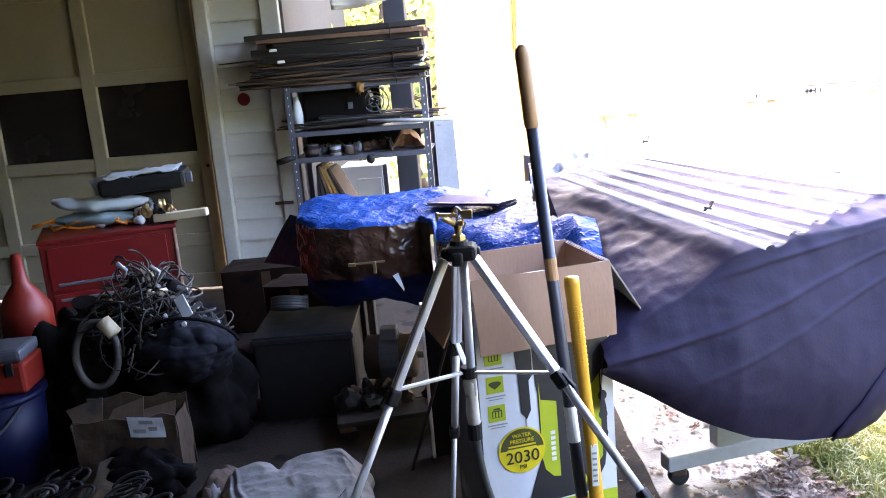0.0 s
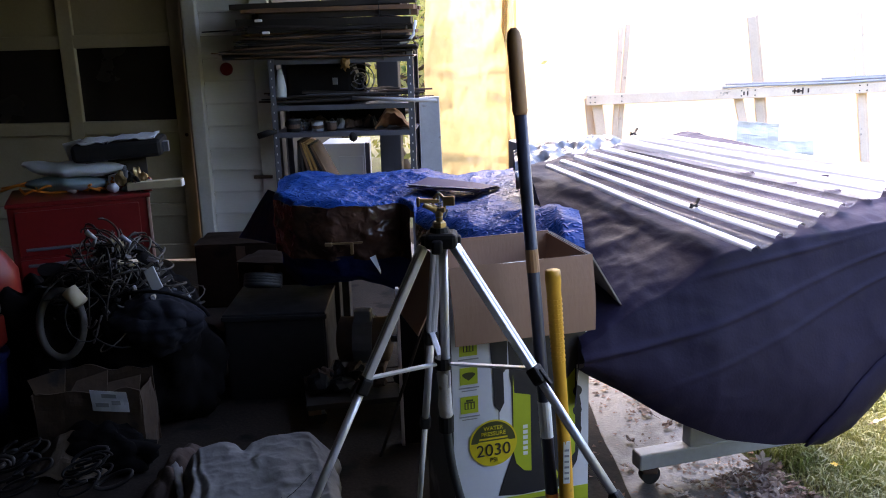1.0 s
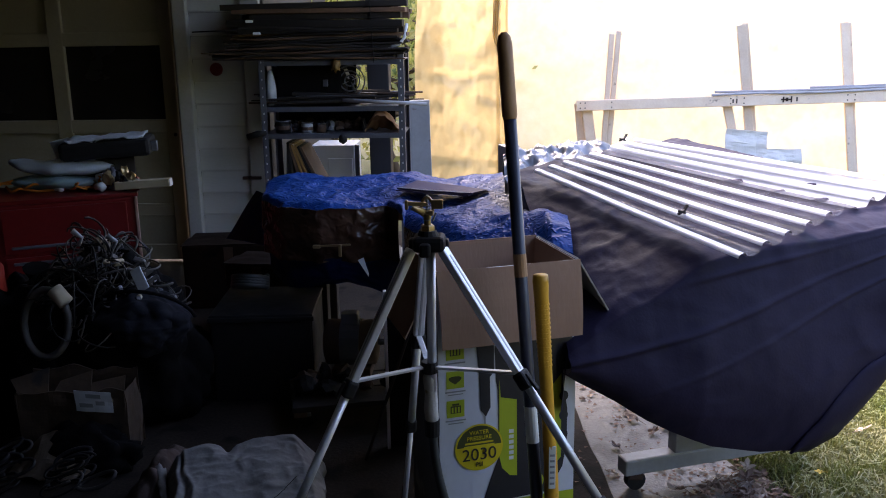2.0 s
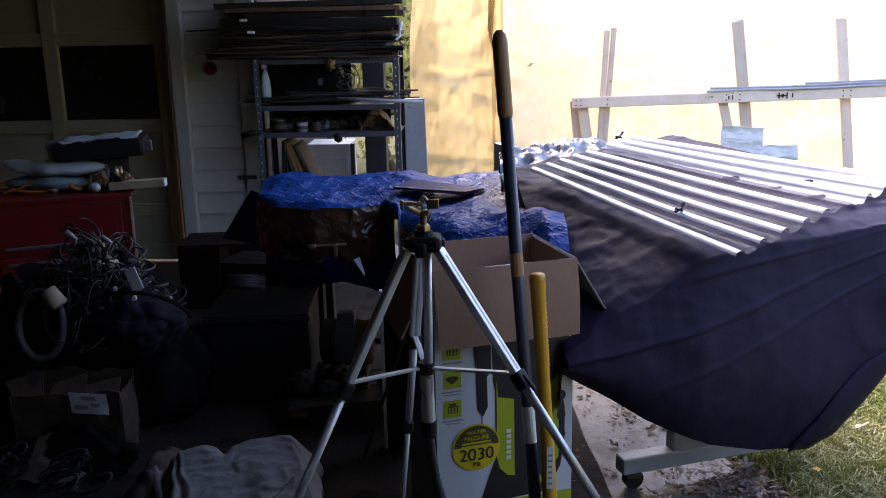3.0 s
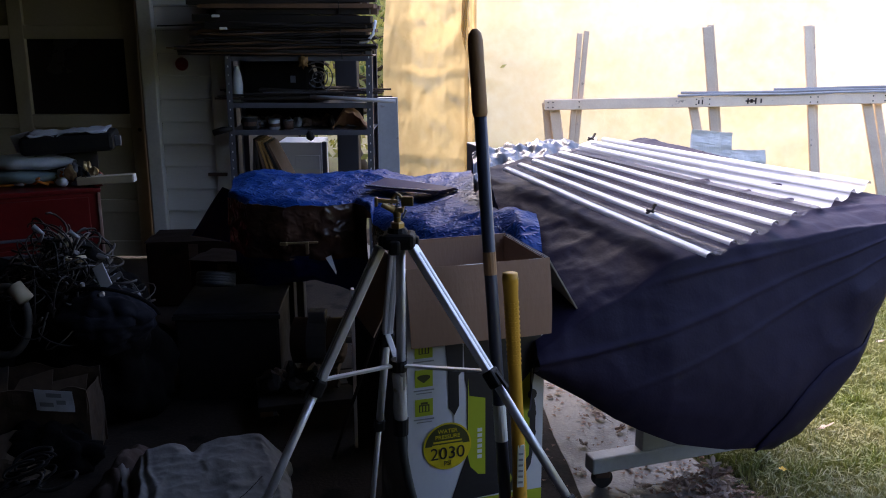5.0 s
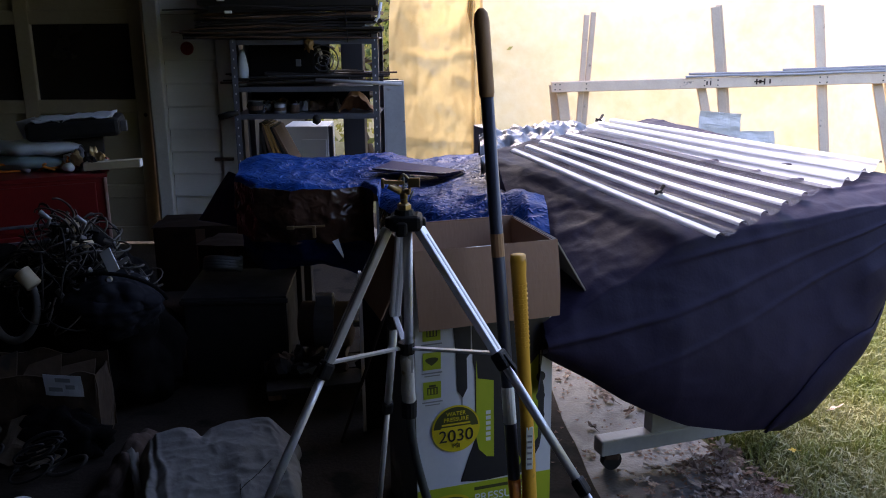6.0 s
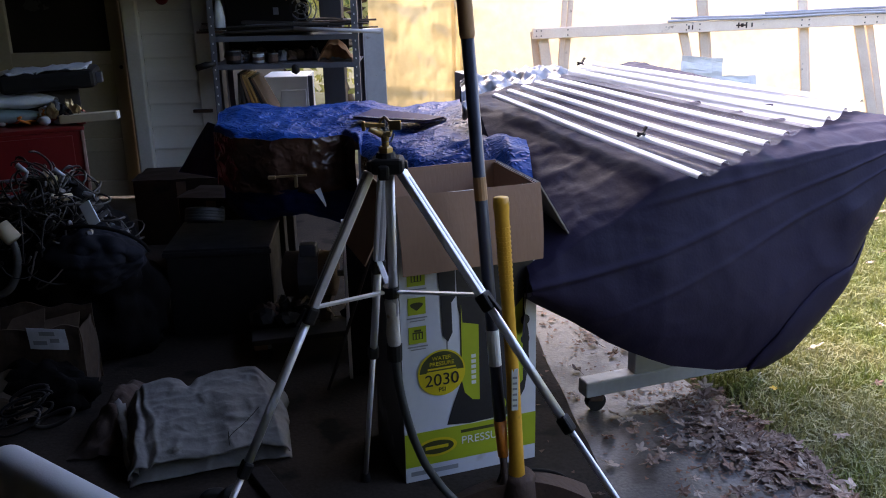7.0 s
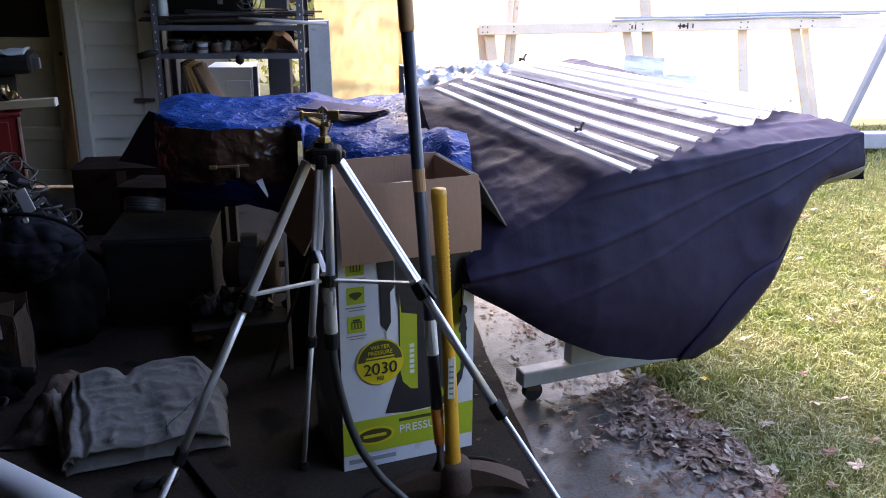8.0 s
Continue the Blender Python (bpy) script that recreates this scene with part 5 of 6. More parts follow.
        return f
    part("lower_leaf", surface(leaf_sheet(0.0, 0.0), 20, 8, 0.003), M_PURPLE, sh)
    part("upper_leaf", surface(leaf_sheet(0.006, 0.06), 20, 8, 0.003), M_PURPLE, sh)
    part("pale_edge", surface(lambda u, v: tuple(Vector(leaf_sheet(0.0095, 0.06)(u, 0.03 * v))), 20, 2, 0.002), M_PLASTICW, sh, "pale folded edge")
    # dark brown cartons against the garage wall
    for x, y, w, d, h, a, lab in ((-1.30, 5.95, 0.50, 0.34, 0.36, 6, "near-black brown carton standing against the garage wall"), (-1.0, 5.5, 0.34, 0.28, 0.36, -8, "dark brown carton with a sagging lid under the tarp")):
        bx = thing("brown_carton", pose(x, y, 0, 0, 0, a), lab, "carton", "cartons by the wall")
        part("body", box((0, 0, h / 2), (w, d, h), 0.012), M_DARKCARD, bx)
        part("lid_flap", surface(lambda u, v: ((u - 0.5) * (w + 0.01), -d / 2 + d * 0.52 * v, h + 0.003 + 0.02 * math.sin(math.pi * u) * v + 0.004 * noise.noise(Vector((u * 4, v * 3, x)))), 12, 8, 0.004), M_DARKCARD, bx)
        part("tape", box((0, -d / 2 - 0.001, h * 0.72), (0.05, 0.002, h * 0.5)), M_BROWNCARD, bx, "strip of brown packing tape")
    # under the bench
    tub = thing("black_crate", pose(-0.80, 4.72, 0, 0, 0, 4), "black plastic crate on the floor below the tarp", "crate")
    for s, c in (((0.40, 0.012, 0.36), (0, -0.2, 0.18)), ((0.40, 0.012, 0.36), (0, 0.2, 0.18)), ((0.012, 0.4, 0.36), (-0.2, 0, 0.18)), ((0.012, 0.4, 0.36), (0.2, 0, 0.18))):
        part("wall", box(c, s, 0.003), M_BLACKPL, tub)
    part("base", box((0, 0, 0.008), (0.4, 0.4, 0.012)), M_BLACKPL, tub)
    part("rim", box((0, -0.205, 0.355), (0.43, 0.02, 0.02), 0.004), M_BLACKPL, tub)
    part("lid", box((0.0, 0.0, 0.368), (0.42, 0.42, 0.012), 0.004), M_BLACKPL, tub)
    coil = [((0.07 + 0.004 * math.sin(a * 3)) * math.cos(a), 0.012 * (a / math.tau), 0.07 * math.sin(a)) for a in np.linspace(0, 4 * math.tau, 90)]
    solid("hose_coil", tube(coil, 0.013, 8), M_HOSE, "coil of grey ribbed hose lying on the crate", "hose", smooth=True, m=pose(-0.88, 4.74, 0.425, 68, 0, 0))
    d = thing("wooden_dolly", pose(-0.42, 4.50, 0, 0, 0, 14), "low wooden dolly loaded with machine parts", "dolly")
    for k in range(3):
        part("plank", box((0, -0.16 + 0.16 * k, 0.09), (0.5, 0.15, 0.022), 0.003), M_DARKWOOD, d)
    part("batten", box((-0.22, 0, 0.068), (0.05, 0.46, 0.022), 0.003), M_OLDWOOD, d)
    part("batten", box((0.22, 0, 0.068), (0.05, 0.46, 0.022), 0.003), M_OLDWOOD, d)
    for x, y in ((-0.2, -0.18), (0.2, -0.18), (-0.2, 0.18), (0.2, 0.18)):
        part("castor", tube([(x, y - 0.012, 0.028), (x, y + 0.012, 0.028)], 0.028, 14), M_BLACKPL, d)
        part("castor_plate", box((x, y, 0.052), (0.04, 0.04, 0.012), 0.002), M_STEEL, d)
    rnd = random.Random(11)
    eng = thing("old_motor", pose(-0.43, 4.60, 0.101), "old dirty electric motor standing on the dolly", "motor")
    part("housing", tube([(-0.11, 0, 0.13), (-0.1, 0, 0.13), (0.1, 0, 0.13), (0.11, 0, 0.13)], [0.07, 0.095, 0.095, 0.07], 20), M_RUST, eng, smooth=True)
    part("shaft", tube([(0.1, 0, 0.13), (0.19, 0, 0.13)], 0.015, 10), M_STEEL, eng)
    part("fin_band", tube([(-0.04, 0, 0.13), (0.04, 0, 0.13)], 0.1, 20), M_STEEL, eng)
    part("foot", box((-0.05, 0, 0.02), (0.05, 0.18, 0.04), 0.004), M_RUST, eng)
    part("foot", box((0.06, 0, 0.02), (0.05, 0.18, 0.04), 0.004), M_RUST, eng)
    part("terminal_box", box((0, -0.02, 0.24), (0.07, 0.06, 0.05), 0.006), M_STEEL, eng)
    for i in range(12):
        c = (rnd.uniform(-0.6, -0.24), rnd.uniform(4.34, 4.48), 0.101 + 0.03)
        solid("machine_part", blob(c, (rnd.uniform(0.02, 0.05), rnd.uniform(0.02, 0.05), rnd.uniform(0.025, 0.05)), 0.7, 2.4, 2, i * 2.3, flat=0.1015), rnd.choice((M_RUST, M_BLACKPL, M_BLACKPL)), "greasy machine part lying on the dolly", "machine part", "parts on the dolly")
    # panel and frame standing between the tarp and the carton
    pn = thing("folded_table", pose(-0.225, 4.08, 0, 0, 0, 8), "dark folded table with a pale metal edge standing upright", "folded table")
    part("board", box((0.09, 0.02, 0.30), (0.17, 0.02, 0.59), 0.002), M_BLACKCLOTH, pn)
    part("edge_strip", box((0.0, 0.018, 0.30), (0.012, 0.03, 0.6), 0.002), M_ALU, pn)
    part("edge_strip", box((0.178, 0.018, 0.30), (0.012, 0.03, 0.6), 0.002), M_STEEL, pn)
    solid("thin_cane", tube([(-0.30, 4.0, 0.0), (-0.03, 4.02, 0.78)], 0.006, 7), M_DARKWOOD, "thin dark cane leaning by the carton", "cane")


# ---- tool chest and heap of cables ----
def tool_chest():
    t = thing("tool_chest", pose(-2.09, 4.945, 0, 0, 0, 24), "red enamelled steel tool chest with a cluttered top", "tool chest")
    W, D = 0.62, 0.42
    part("body", box((W / 2, D / 2, 0.41), (W, D, 0.66), 0.008), M_RED, t)
    for k, (z0, z1) in enumerate(((0.1, 0.3), (0.31, 0.5), (0.51, 0.725))):
        dr = part("drawer", box((W / 2 - 0.01, -0.006, (z0 + z1) / 2), (W - 0.08, 0.016, z1 - z0 - 0.008), 0.004), M_RED, t)
        part("handle", box((W / 2 - 0.01, -0.02, z1 - 0.03 if k < 2 else 0.545), (W - 0.14, 0.012, 0.014), 0.004), M_STEEL, dr, "grey steel pull strip")
    part("top_edge", box((W / 2, D / 2, 0.75), (W + 0.012, D + 0.012, 0.02), 0.005), M_RED, t)
    part("corner_strip", box((W - 0.006, -0.004, 0.42), (0.014, 0.012, 0.64), 0.003), M_WORN, t, "worn corner edge")
    for x in (0.06, W - 0.06):
        part("castor", tube([(x, 0.05, 0.04), (x + 0.03, 0.05, 0.04)], 0.04, 16), M_BLACKPL, t)
        part("castor", tube([(x, D - 0.05, 0.04), (x + 0.03, D - 0.05, 0.04)], 0.04, 16), M_BLACKPL, t)
    Z = 0.761
    rnd = random.Random(21)

    def sack(u, v):
        a, r = u * math.tau, 1.0
        x = -1.92 + 0.25 * (v - 0.5) * 2
        ry, rz = 0.10 * math.sin(math.pi * min(max(v, 0.02), 0.98)) ** 0.5, 0.038 * math.sin(math.pi * min(max(v, 0.02), 0.98)) ** 0.4
        k = 1 + 0.25 * noise.noise(Vector((math.cos(a), math.sin(a), v * 5)))
        return (x, 5.30 + ry * math.cos(a) * k, 0.865 + rz * math.sin(a) * k + 0.045 * max(0, 0.3 - v) * 2)
    solid("plastic_sack", surface(sack, 28, 26), M_PLASTICW, "clouded white plastic sack on the tool chest", "sack", smooth=True)

    def cloth(u, v):
        a = u * math.tau
        s = math.sin(math.pi * min(max(v, 0.02), 0.98)) ** 0.4
        k = 1 + 0.2 * noise.noise(Vector((math.cos(a) + 3, math.sin(a), v * 4)))
        return (-1.95 + 0.21 * (v - 0.5) * 2, 5.28 + 0.1 * s * math.cos(a) * k, 0.80 + 0.036 * s * math.sin(a) * k)
    solid("teal_cloth", surface(cloth, 28, 20), M_TEALW, "pale teal cloth bundle on the tool chest", "cloth", smooth=True)
    cs = thing("flat_black_case", pose(-1.72, 5.40, 0.90, 0, -2, 14), "flat black case with papers on top, on the tool chest", "case")
    part("body", box((0, 0, 0.05), (0.42, 0.26, 0.085), 0.02), M_BLACKPL, cs)
    part("paper", surface(lambda u, v: (-0.18 + 0.36 * u, -0.12 + 0.24 * v, 0.098 + crumple((u, v, 0), 0.02, 4)), 16, 10, 0.002), M_PLASTICW, cs, "loose crumpled papers", True)
    part("buckle", box((0.225, -0.08, 0.05), (0.03, 0.04, 0.05), 0.004), M_STEEL, cs)
    solid("card_tray", box((0, 0, 0.068), (0.28, 0.2, 0.135), 0.004), M_DARKWOOD, "dark wooden tray carrying the flat case", "tray", m=pose(-1.76, 5.42, Z, 0, 0, 24))
    solid("paper_card", box((0, 0, 0.065), (0.1, 0.004, 0.13), 0.001), M_BOXWHITE, "grey card standing among the clutter", "card", m=pose(-1.95, 5.45, 0.86, 10, -14, 0))
    bx = thing("white_stick_box", pose(-1.50, 5.235, Z + 0.012, 0, -3, 4), "long pale box lying over the chest's edge", "box")
    part("body", box((0, 0, 0.02), (0.26, 0.05, 0.038), 0.004), M_CREAM, bx)
    part("end_cap", box((0.131, 0, 0.02), (0.004, 0.046, 0.034), 0.001), M_BOXWHITE, bx)
    for i in range(26):
        x = rnd.uniform(-1.74, -1.54)
        mt = rnd.choice((M_RUST, M_BRASS, M_STEEL, M_RED, M_BLACKPL, M_BOXWHITE, M_ORANGE))
        h = rnd.uniform(0.015, 0.04)
        solid("small_part", blob((x, rnd.uniform(5.22, 5.32), Z + h * 0.7 + (0.04 if i % 3 == 0 else 0)), (rnd.uniform(0.012, 0.03), 0.018, h), 0.6, 2.5, 2, i * 1.9, flat=Z + 0.0005), mt, "small oily part piled on the tool chest", "part", "parts on the tool chest")
    for i in range(9):
        a = Vector((-2.2 + rnd.uniform(-0.03, 0.25), 5.18 + rnd.uniform(0, 0.08), Z + 0.01 + rnd.uniform(0, 0.03)))
        pts = [a + Vector((0.05 * k + 0.03 * math.sin(k + i), 0.03 * math.sin(k * 1.3 + i), 0.012 * math.sin(k * 2.1 + i))) for k in range(6)]
        solid("orange_cord", tube(pts, 0.006, 7), M_ORANGE, "orange cord tangled on the chest's corner", "cord", "orange cord loops", smooth=True)
    for x, y in ((-1.90, 5.215), (-1.70, 5.215)):
        solid("white_lump", blob((x, y, Z + 0.022), (0.028, 0.022, 0.024), 0.25, 2, 2, x), M_BOXWHITE, "small white lump on the tool chest", "paper", smooth=True)
    # red fuel can with a spout, dark trolley below
    c = thing("fuel_can", pose(-2.12, 4.80, 0.34), "red plastic fuel funnel can on a dark drum", "fuel can")
    part("body", tube([(0, 0, 0), (0, 0, 0.01), (0, 0, 0.15), (0, 0, 0.22), (0, 0, 0.27), (0, 0, 0.40)], [0.1, 0.115, 0.115, 0.075, 0.035, 0.02], 18), M_ORANGERED, c, smooth=True)
    dm = thing("dark_drum", pose(-2.12, 4.80, 0), "dark blue drum with a steel strap standing by the chest", "drum")
    part("barrel", tube([(0, 0, 0), (0, 0, 0.33), (0, 0, 0.338)], [0.15, 0.15, 0.14], 22), M_BLUE, dm, smooth=True)
    part("strap", box((0.1, -0.115, 0.25), (0.02, 0.01, 0.36), 0.002), M_STEEL, dm)
    b = thing("red_toolbox", pose(-1.86, 4.12, 0.36, 0, 0, 8), "red plastic toolbox with a grey lid", "toolbox")
    part("body", box((0, 0, 0.06), (0.26, 0.2, 0.12), 0.015), M_ORANGERED, b)
    part("lid", box((0, 0, 0.145), (0.25, 0.19, 0.05), 0.015), M_STEEL, b)
    part("latch", box((0.08, -0.105, 0.10), (0.03, 0.012, 0.05), 0.003), M_BLACKPL, b)
    st = thing("blue_bin", pose(-1.88, 4.10, 0), "deep blue plastic bin below the toolbox", "bin")
    part("body", tube([(0, 0, 0), (0, 0, 0.33)], [0.14, 0.17], 24), M_BLUE, st, smooth=True)
    part("rim", tube([(0, 0, 0.33), (0, 0, 0.336), (0, 0, 0.35), (0, 0, 0.356)], [0.172, 0.182, 0.182, 0.174], 24), M_BLUE, st, smooth=True)
    part("handle", tube([(0.183 * math.cos(k), 0.183 * math.sin(k), 0.33 - 0.12 * math.sin((k + 2.6) / 2.0 * math.pi)) for k in np.linspace(-2.6, -0.6, 14)], 0.005, 8), M_STEEL, st, "thin wire handle")


def wrinkled(bm):
    """Sharp creases over a soft mass."""
    bm.normal_update()
    for v in bm.verts:
        if v.co.z > 0.003:
            v.co += v.normal * (crumple(v.co, 0.05, 4.5, 3) + crumple(v.co, 0.007, 14, 7))
            v.co.z = max(v.co.z, 0.0)
    return bm


def cable_heap():
    """A tall heap: bags and cartons below, cables and fittings on top."""
    rnd = random.Random(33)
    sk = thing("dark_sack", pose(0, 0, 0), "full dark grey sack slumped on the floor", "sack")
    part("body", wrinkled(blob((-1.32, 4.45, 0.24), (0.30, 0.25, 0.38), 0.3, 1.8, 5, 2, flat=0.0)), M_BLACKCLOTH, sk, smooth=True)
    part("tied_neck", tube([(-1.32, 4.42, 0.50), (-1.32, 4.42, 0.56), (-1.31, 4.41, 0.60)], [0.05, 0.03, 0.055], 12), M_BLACKCLOTH, sk)
    gb = thing("grey_bag", pose(-1.17, 4.28, 0.42), "grey fabric bag with a strap lying on the heap", "bag")
    part("body", wrinkled(blob((0, 0, 0), (0.17, 0.13, 0.12), 0.2, 1.6, 5, 6)), M_GREYBAG, gb, smooth=True)
    part("strap", tube([(0.19 * math.cos(a), 0.02 - 0.15 * math.sin(a) * 0.7, 0.02 + 0.13 * math.sin(a)) for a in (k * math.pi / 14 for k in range(15))], 0.007, 8), M_BLACKCLOTH, gb, "dark carrying strap")
    sk = thing("dark_sack", pose(0, 0, 0), "dark sack slumped beside the tool chest", "sack")
    part("body", wrinkled(blob((-1.64, 4.42, 0.22), (0.22, 0.22, 0.34), 0.35, 2, 5, 9, flat=0.0)), M_BLACKCLOTH, sk, smooth=True)
    part("tied_neck", tube([(-1.64, 4.42, 0.50), (-1.64, 4.42, 0.56), (-1.63, 4.41, 0.60)], [0.05, 0.03, 0.055], 12), M_BLACKCLOTH, sk)
    cb = thing("crushed_carton", pose(-1.34, 4.06, 0.0, 0, 0, 4), "crushed brown carton with a white shipping label", "carton")
    warp = lambda x, z, k: 0.014 * noise.noise(Vector((x * 7, z * 7, k))) + crumple((x, z, k), 0.012, 6, k)

    def panel(y0, seed, top):
        def f(u, v):
            x = -0.19 + 0.38 * u
            z = (top + 0.03 * noise.noise(Vector((u * 4, seed, 1)))) * v
            return (x, y0 + warp(x, z, seed) - 0.02 * v, z)
        return f
    part("front_panel", surface(panel(-0.08, 1, 0.27), 26, 20, 0.004), M_BROWNCARD, cb)
    part("back_panel", surface(panel(0.08, 5, 0.30), 20, 16, 0.004), M_BROWNCARD, cb)
    for x in (-0.188, 0.188):
        part("side_panel", surface(lambda u, v, x=x: (x + warp(u * 0.2, v * 0.25, x * 9), -0.075 + 0.15 * u - 0.02 * v, 0.26 * v), 10, 12, 0.004), M_BROWNCARD, cb)
    for x0, w, lean, h in ((-0.18, 0.1, -0.35, 0.085), (-0.06, 0.13, 0.15, 0.07), (0.075, 0.11, -0.1, 0.05)):
        part("flap", surface(lambda u, v, x0=x0, w=w, lean=lean, h=h: (x0 + w * (u + lean * v * (1 - u)), -0.095 + 0.03 * v + 0.012 * u, 0.262 + h * v * (0.55 + 0.45 * u)), 8, 6, 0.004), M_BROWNCARD, cb)
    lab = part("label", surface(lambda u, v: (0.03 + 0.125 * u, -0.112 + warp(0.03 + 0.125 * u, 0.2 + 0.08 * v, 1) - 0.02 * 0.9, 0.212 + 0.08 * v - 0.014 * u), 8, 6, 0.001), M_BOXWHITE, cb, "white shipping label")
    for x, z, w in ((0.07, 0.262, 0.05), (0.045, 0.228, 0.045), (0.1, 0.232, 0.03)):
        part("label_bar", surface(lambda u, v: (x + w * u, -0.1335 + warp(x + w * u, z + 0.018 * v, 1), z + 0.016 * v - 0.1 * w * u), 5, 3, 0.001), M_GREYINK, lab)

    # black lump added in place of the dark cavity under the carton
    solid("dark_fill", wrinkled(blob((-1.27, 3.93, 0.05), (0.16, 0.07, 0.10), 0.4, 2.6, 4, 11, flat=0.001)), M_BLACKCLOTH, "dark lump added to paint the shaded cavity below the carton", "rag", smooth=True)

    def scrap(u, v):
        x, y = -1.53 + 0.3 * u, 3.80 + 0.11 * v
        return (x, y, 0.012 + 0.13 * v * (1 - abs(2 * u - 1) ** 1.5) + abs(crumple((x, y, 3), 0.04, 6, 2)))
    solid("paper_scrap", surface(scrap, 24, 14, 0.002), M_CREAM2, "creased brown packing paper in front of the carton", "paper")
    for i in range(120):
        a = rnd.uniform(0, math.tau)
        r = rnd.uniform(0, 1) ** 0.6
        cx, cy = -1.36 + 0.27 * r * math.cos(a), 4.38 + 0.19 * r * math.sin(a)
        cz = 0.66 - 0.25 * r * r + rnd.uniform(-0.02, 0.07)
        rad = rnd.uniform(0.02, 0.07)
        tilt = pose(0, 0, 0, rnd.uniform(-70, 70), rnd.uniform(-70, 70), rnd.uniform(0, 360))
        n = rnd.randint(9, 20)
        pts = [Vector((cx, cy, cz)) + tilt @ Vector((rad * math.cos(k * 0.42), rad * 1.3 * math.sin(k * 0.42), 0.008 * k * math.sin(i + k * 0.3))) for k in range(n)]
        solid("cable", tube(pts, rnd.uniform(0.0022, 0.005), 6), rnd.choice((M_CABLE, M_CABLE, M_BLACKPL, M_HOSE2)), "loop of grey cable tangled on the heap", "cable", "cables on the heap", smooth=True)
    for i in range(60):
        a = rnd.uniform(0, math.tau)
        r = rnd.uniform(0, 1) ** 0.6
        c = (-1.34 + 0.27 * r * math.cos(a), 4.34 + 0.16 * r * math.sin(a), 0.675 - 0.24 * r * r + rnd.uniform(-0.02, 0.06))
        mt = rnd.choice((M_CABLE, M_CABLE, M_STEEL, M_GREYWOOD, M_BLACKPL, M_BLACKPL, M_CABLE, M_CREAM))
        solid("fitting", box((0, 0, 0), (rnd.uniform(0.015, 0.05), rnd.uniform(0.012, 0.025), rnd.uniform(0.01, 0.03)), 0.004), mt, "small fitting or plug in the cable heap", "fitting", "fittings in the heap",
              m=pose(*c, rnd.uniform(-60, 60), rnd.uniform(-60, 60), rnd.uniform(0, 360)))
    for x, z, h in ((-1.40, 0.72, 0.06), (-1.27, 0.71, 0.05)):
        solid("steel_fitting", tube([(x, 4.3, z), (x + 0.02, 4.29, z + h * 0.5), (x - 0.01, 4.28, z + h)], [0.008, 0.007, 0.011], 10), M_STEEL2, "shiny steel fitting sticking up from the heap", "fitting", smooth=True)
    solid("white_tag", box((0, 0, 0), (0.045, 0.006, 0.09), 0.002), M_BOXWHITE, "white plastic tag on the cable heap", "tag", m=pose(-1.16, 4.25, 0.60, -20, -30, 0))
    ring = [(0.085 * math.cos(a), 0.0, 0.125 * math.sin(a)) for a in np.linspace(0, math.tau, 40)]
    solid("hose_loop", tube(ring, 0.014, 10, caps=False), M_HOSE2, "thick pale hose looped on the front of the heap", "hose", smooth=True, m=pose(-1.50, 4.18, 0.45, -12, 0, 0))
    solid("hose_collar", tube([(-1.45, 4.17, 0.585), (-1.405, 4.16, 0.535)], 0.03, 12), M_CREAM, "cream plastic collar on the hose loop", "collar", smooth=True)
    for i in range(26):
        x, y = rnd.uniform(-1.75, -1.15), rnd.uniform(3.66, 3.84)
        z = rnd.uniform(0.0, 0.1)
        pts = [Vector((x, y, z + 0.012)) + Vector((0.06 * math.sin(k * 0.27 + i), 0.03 * math.cos(k * 0.23 + i), 0.02 * (1 + math.sin(k * 0.33 + i)))) for k in range(24)]
        solid("cable", tube(pts, rnd.uniform(0.004, 0.008), 6), rnd.choice((M_CABLE, M_BLACKPL)), "grey cable trailing on the floor by the heap", "cable", "cables on the floor", smooth=True)


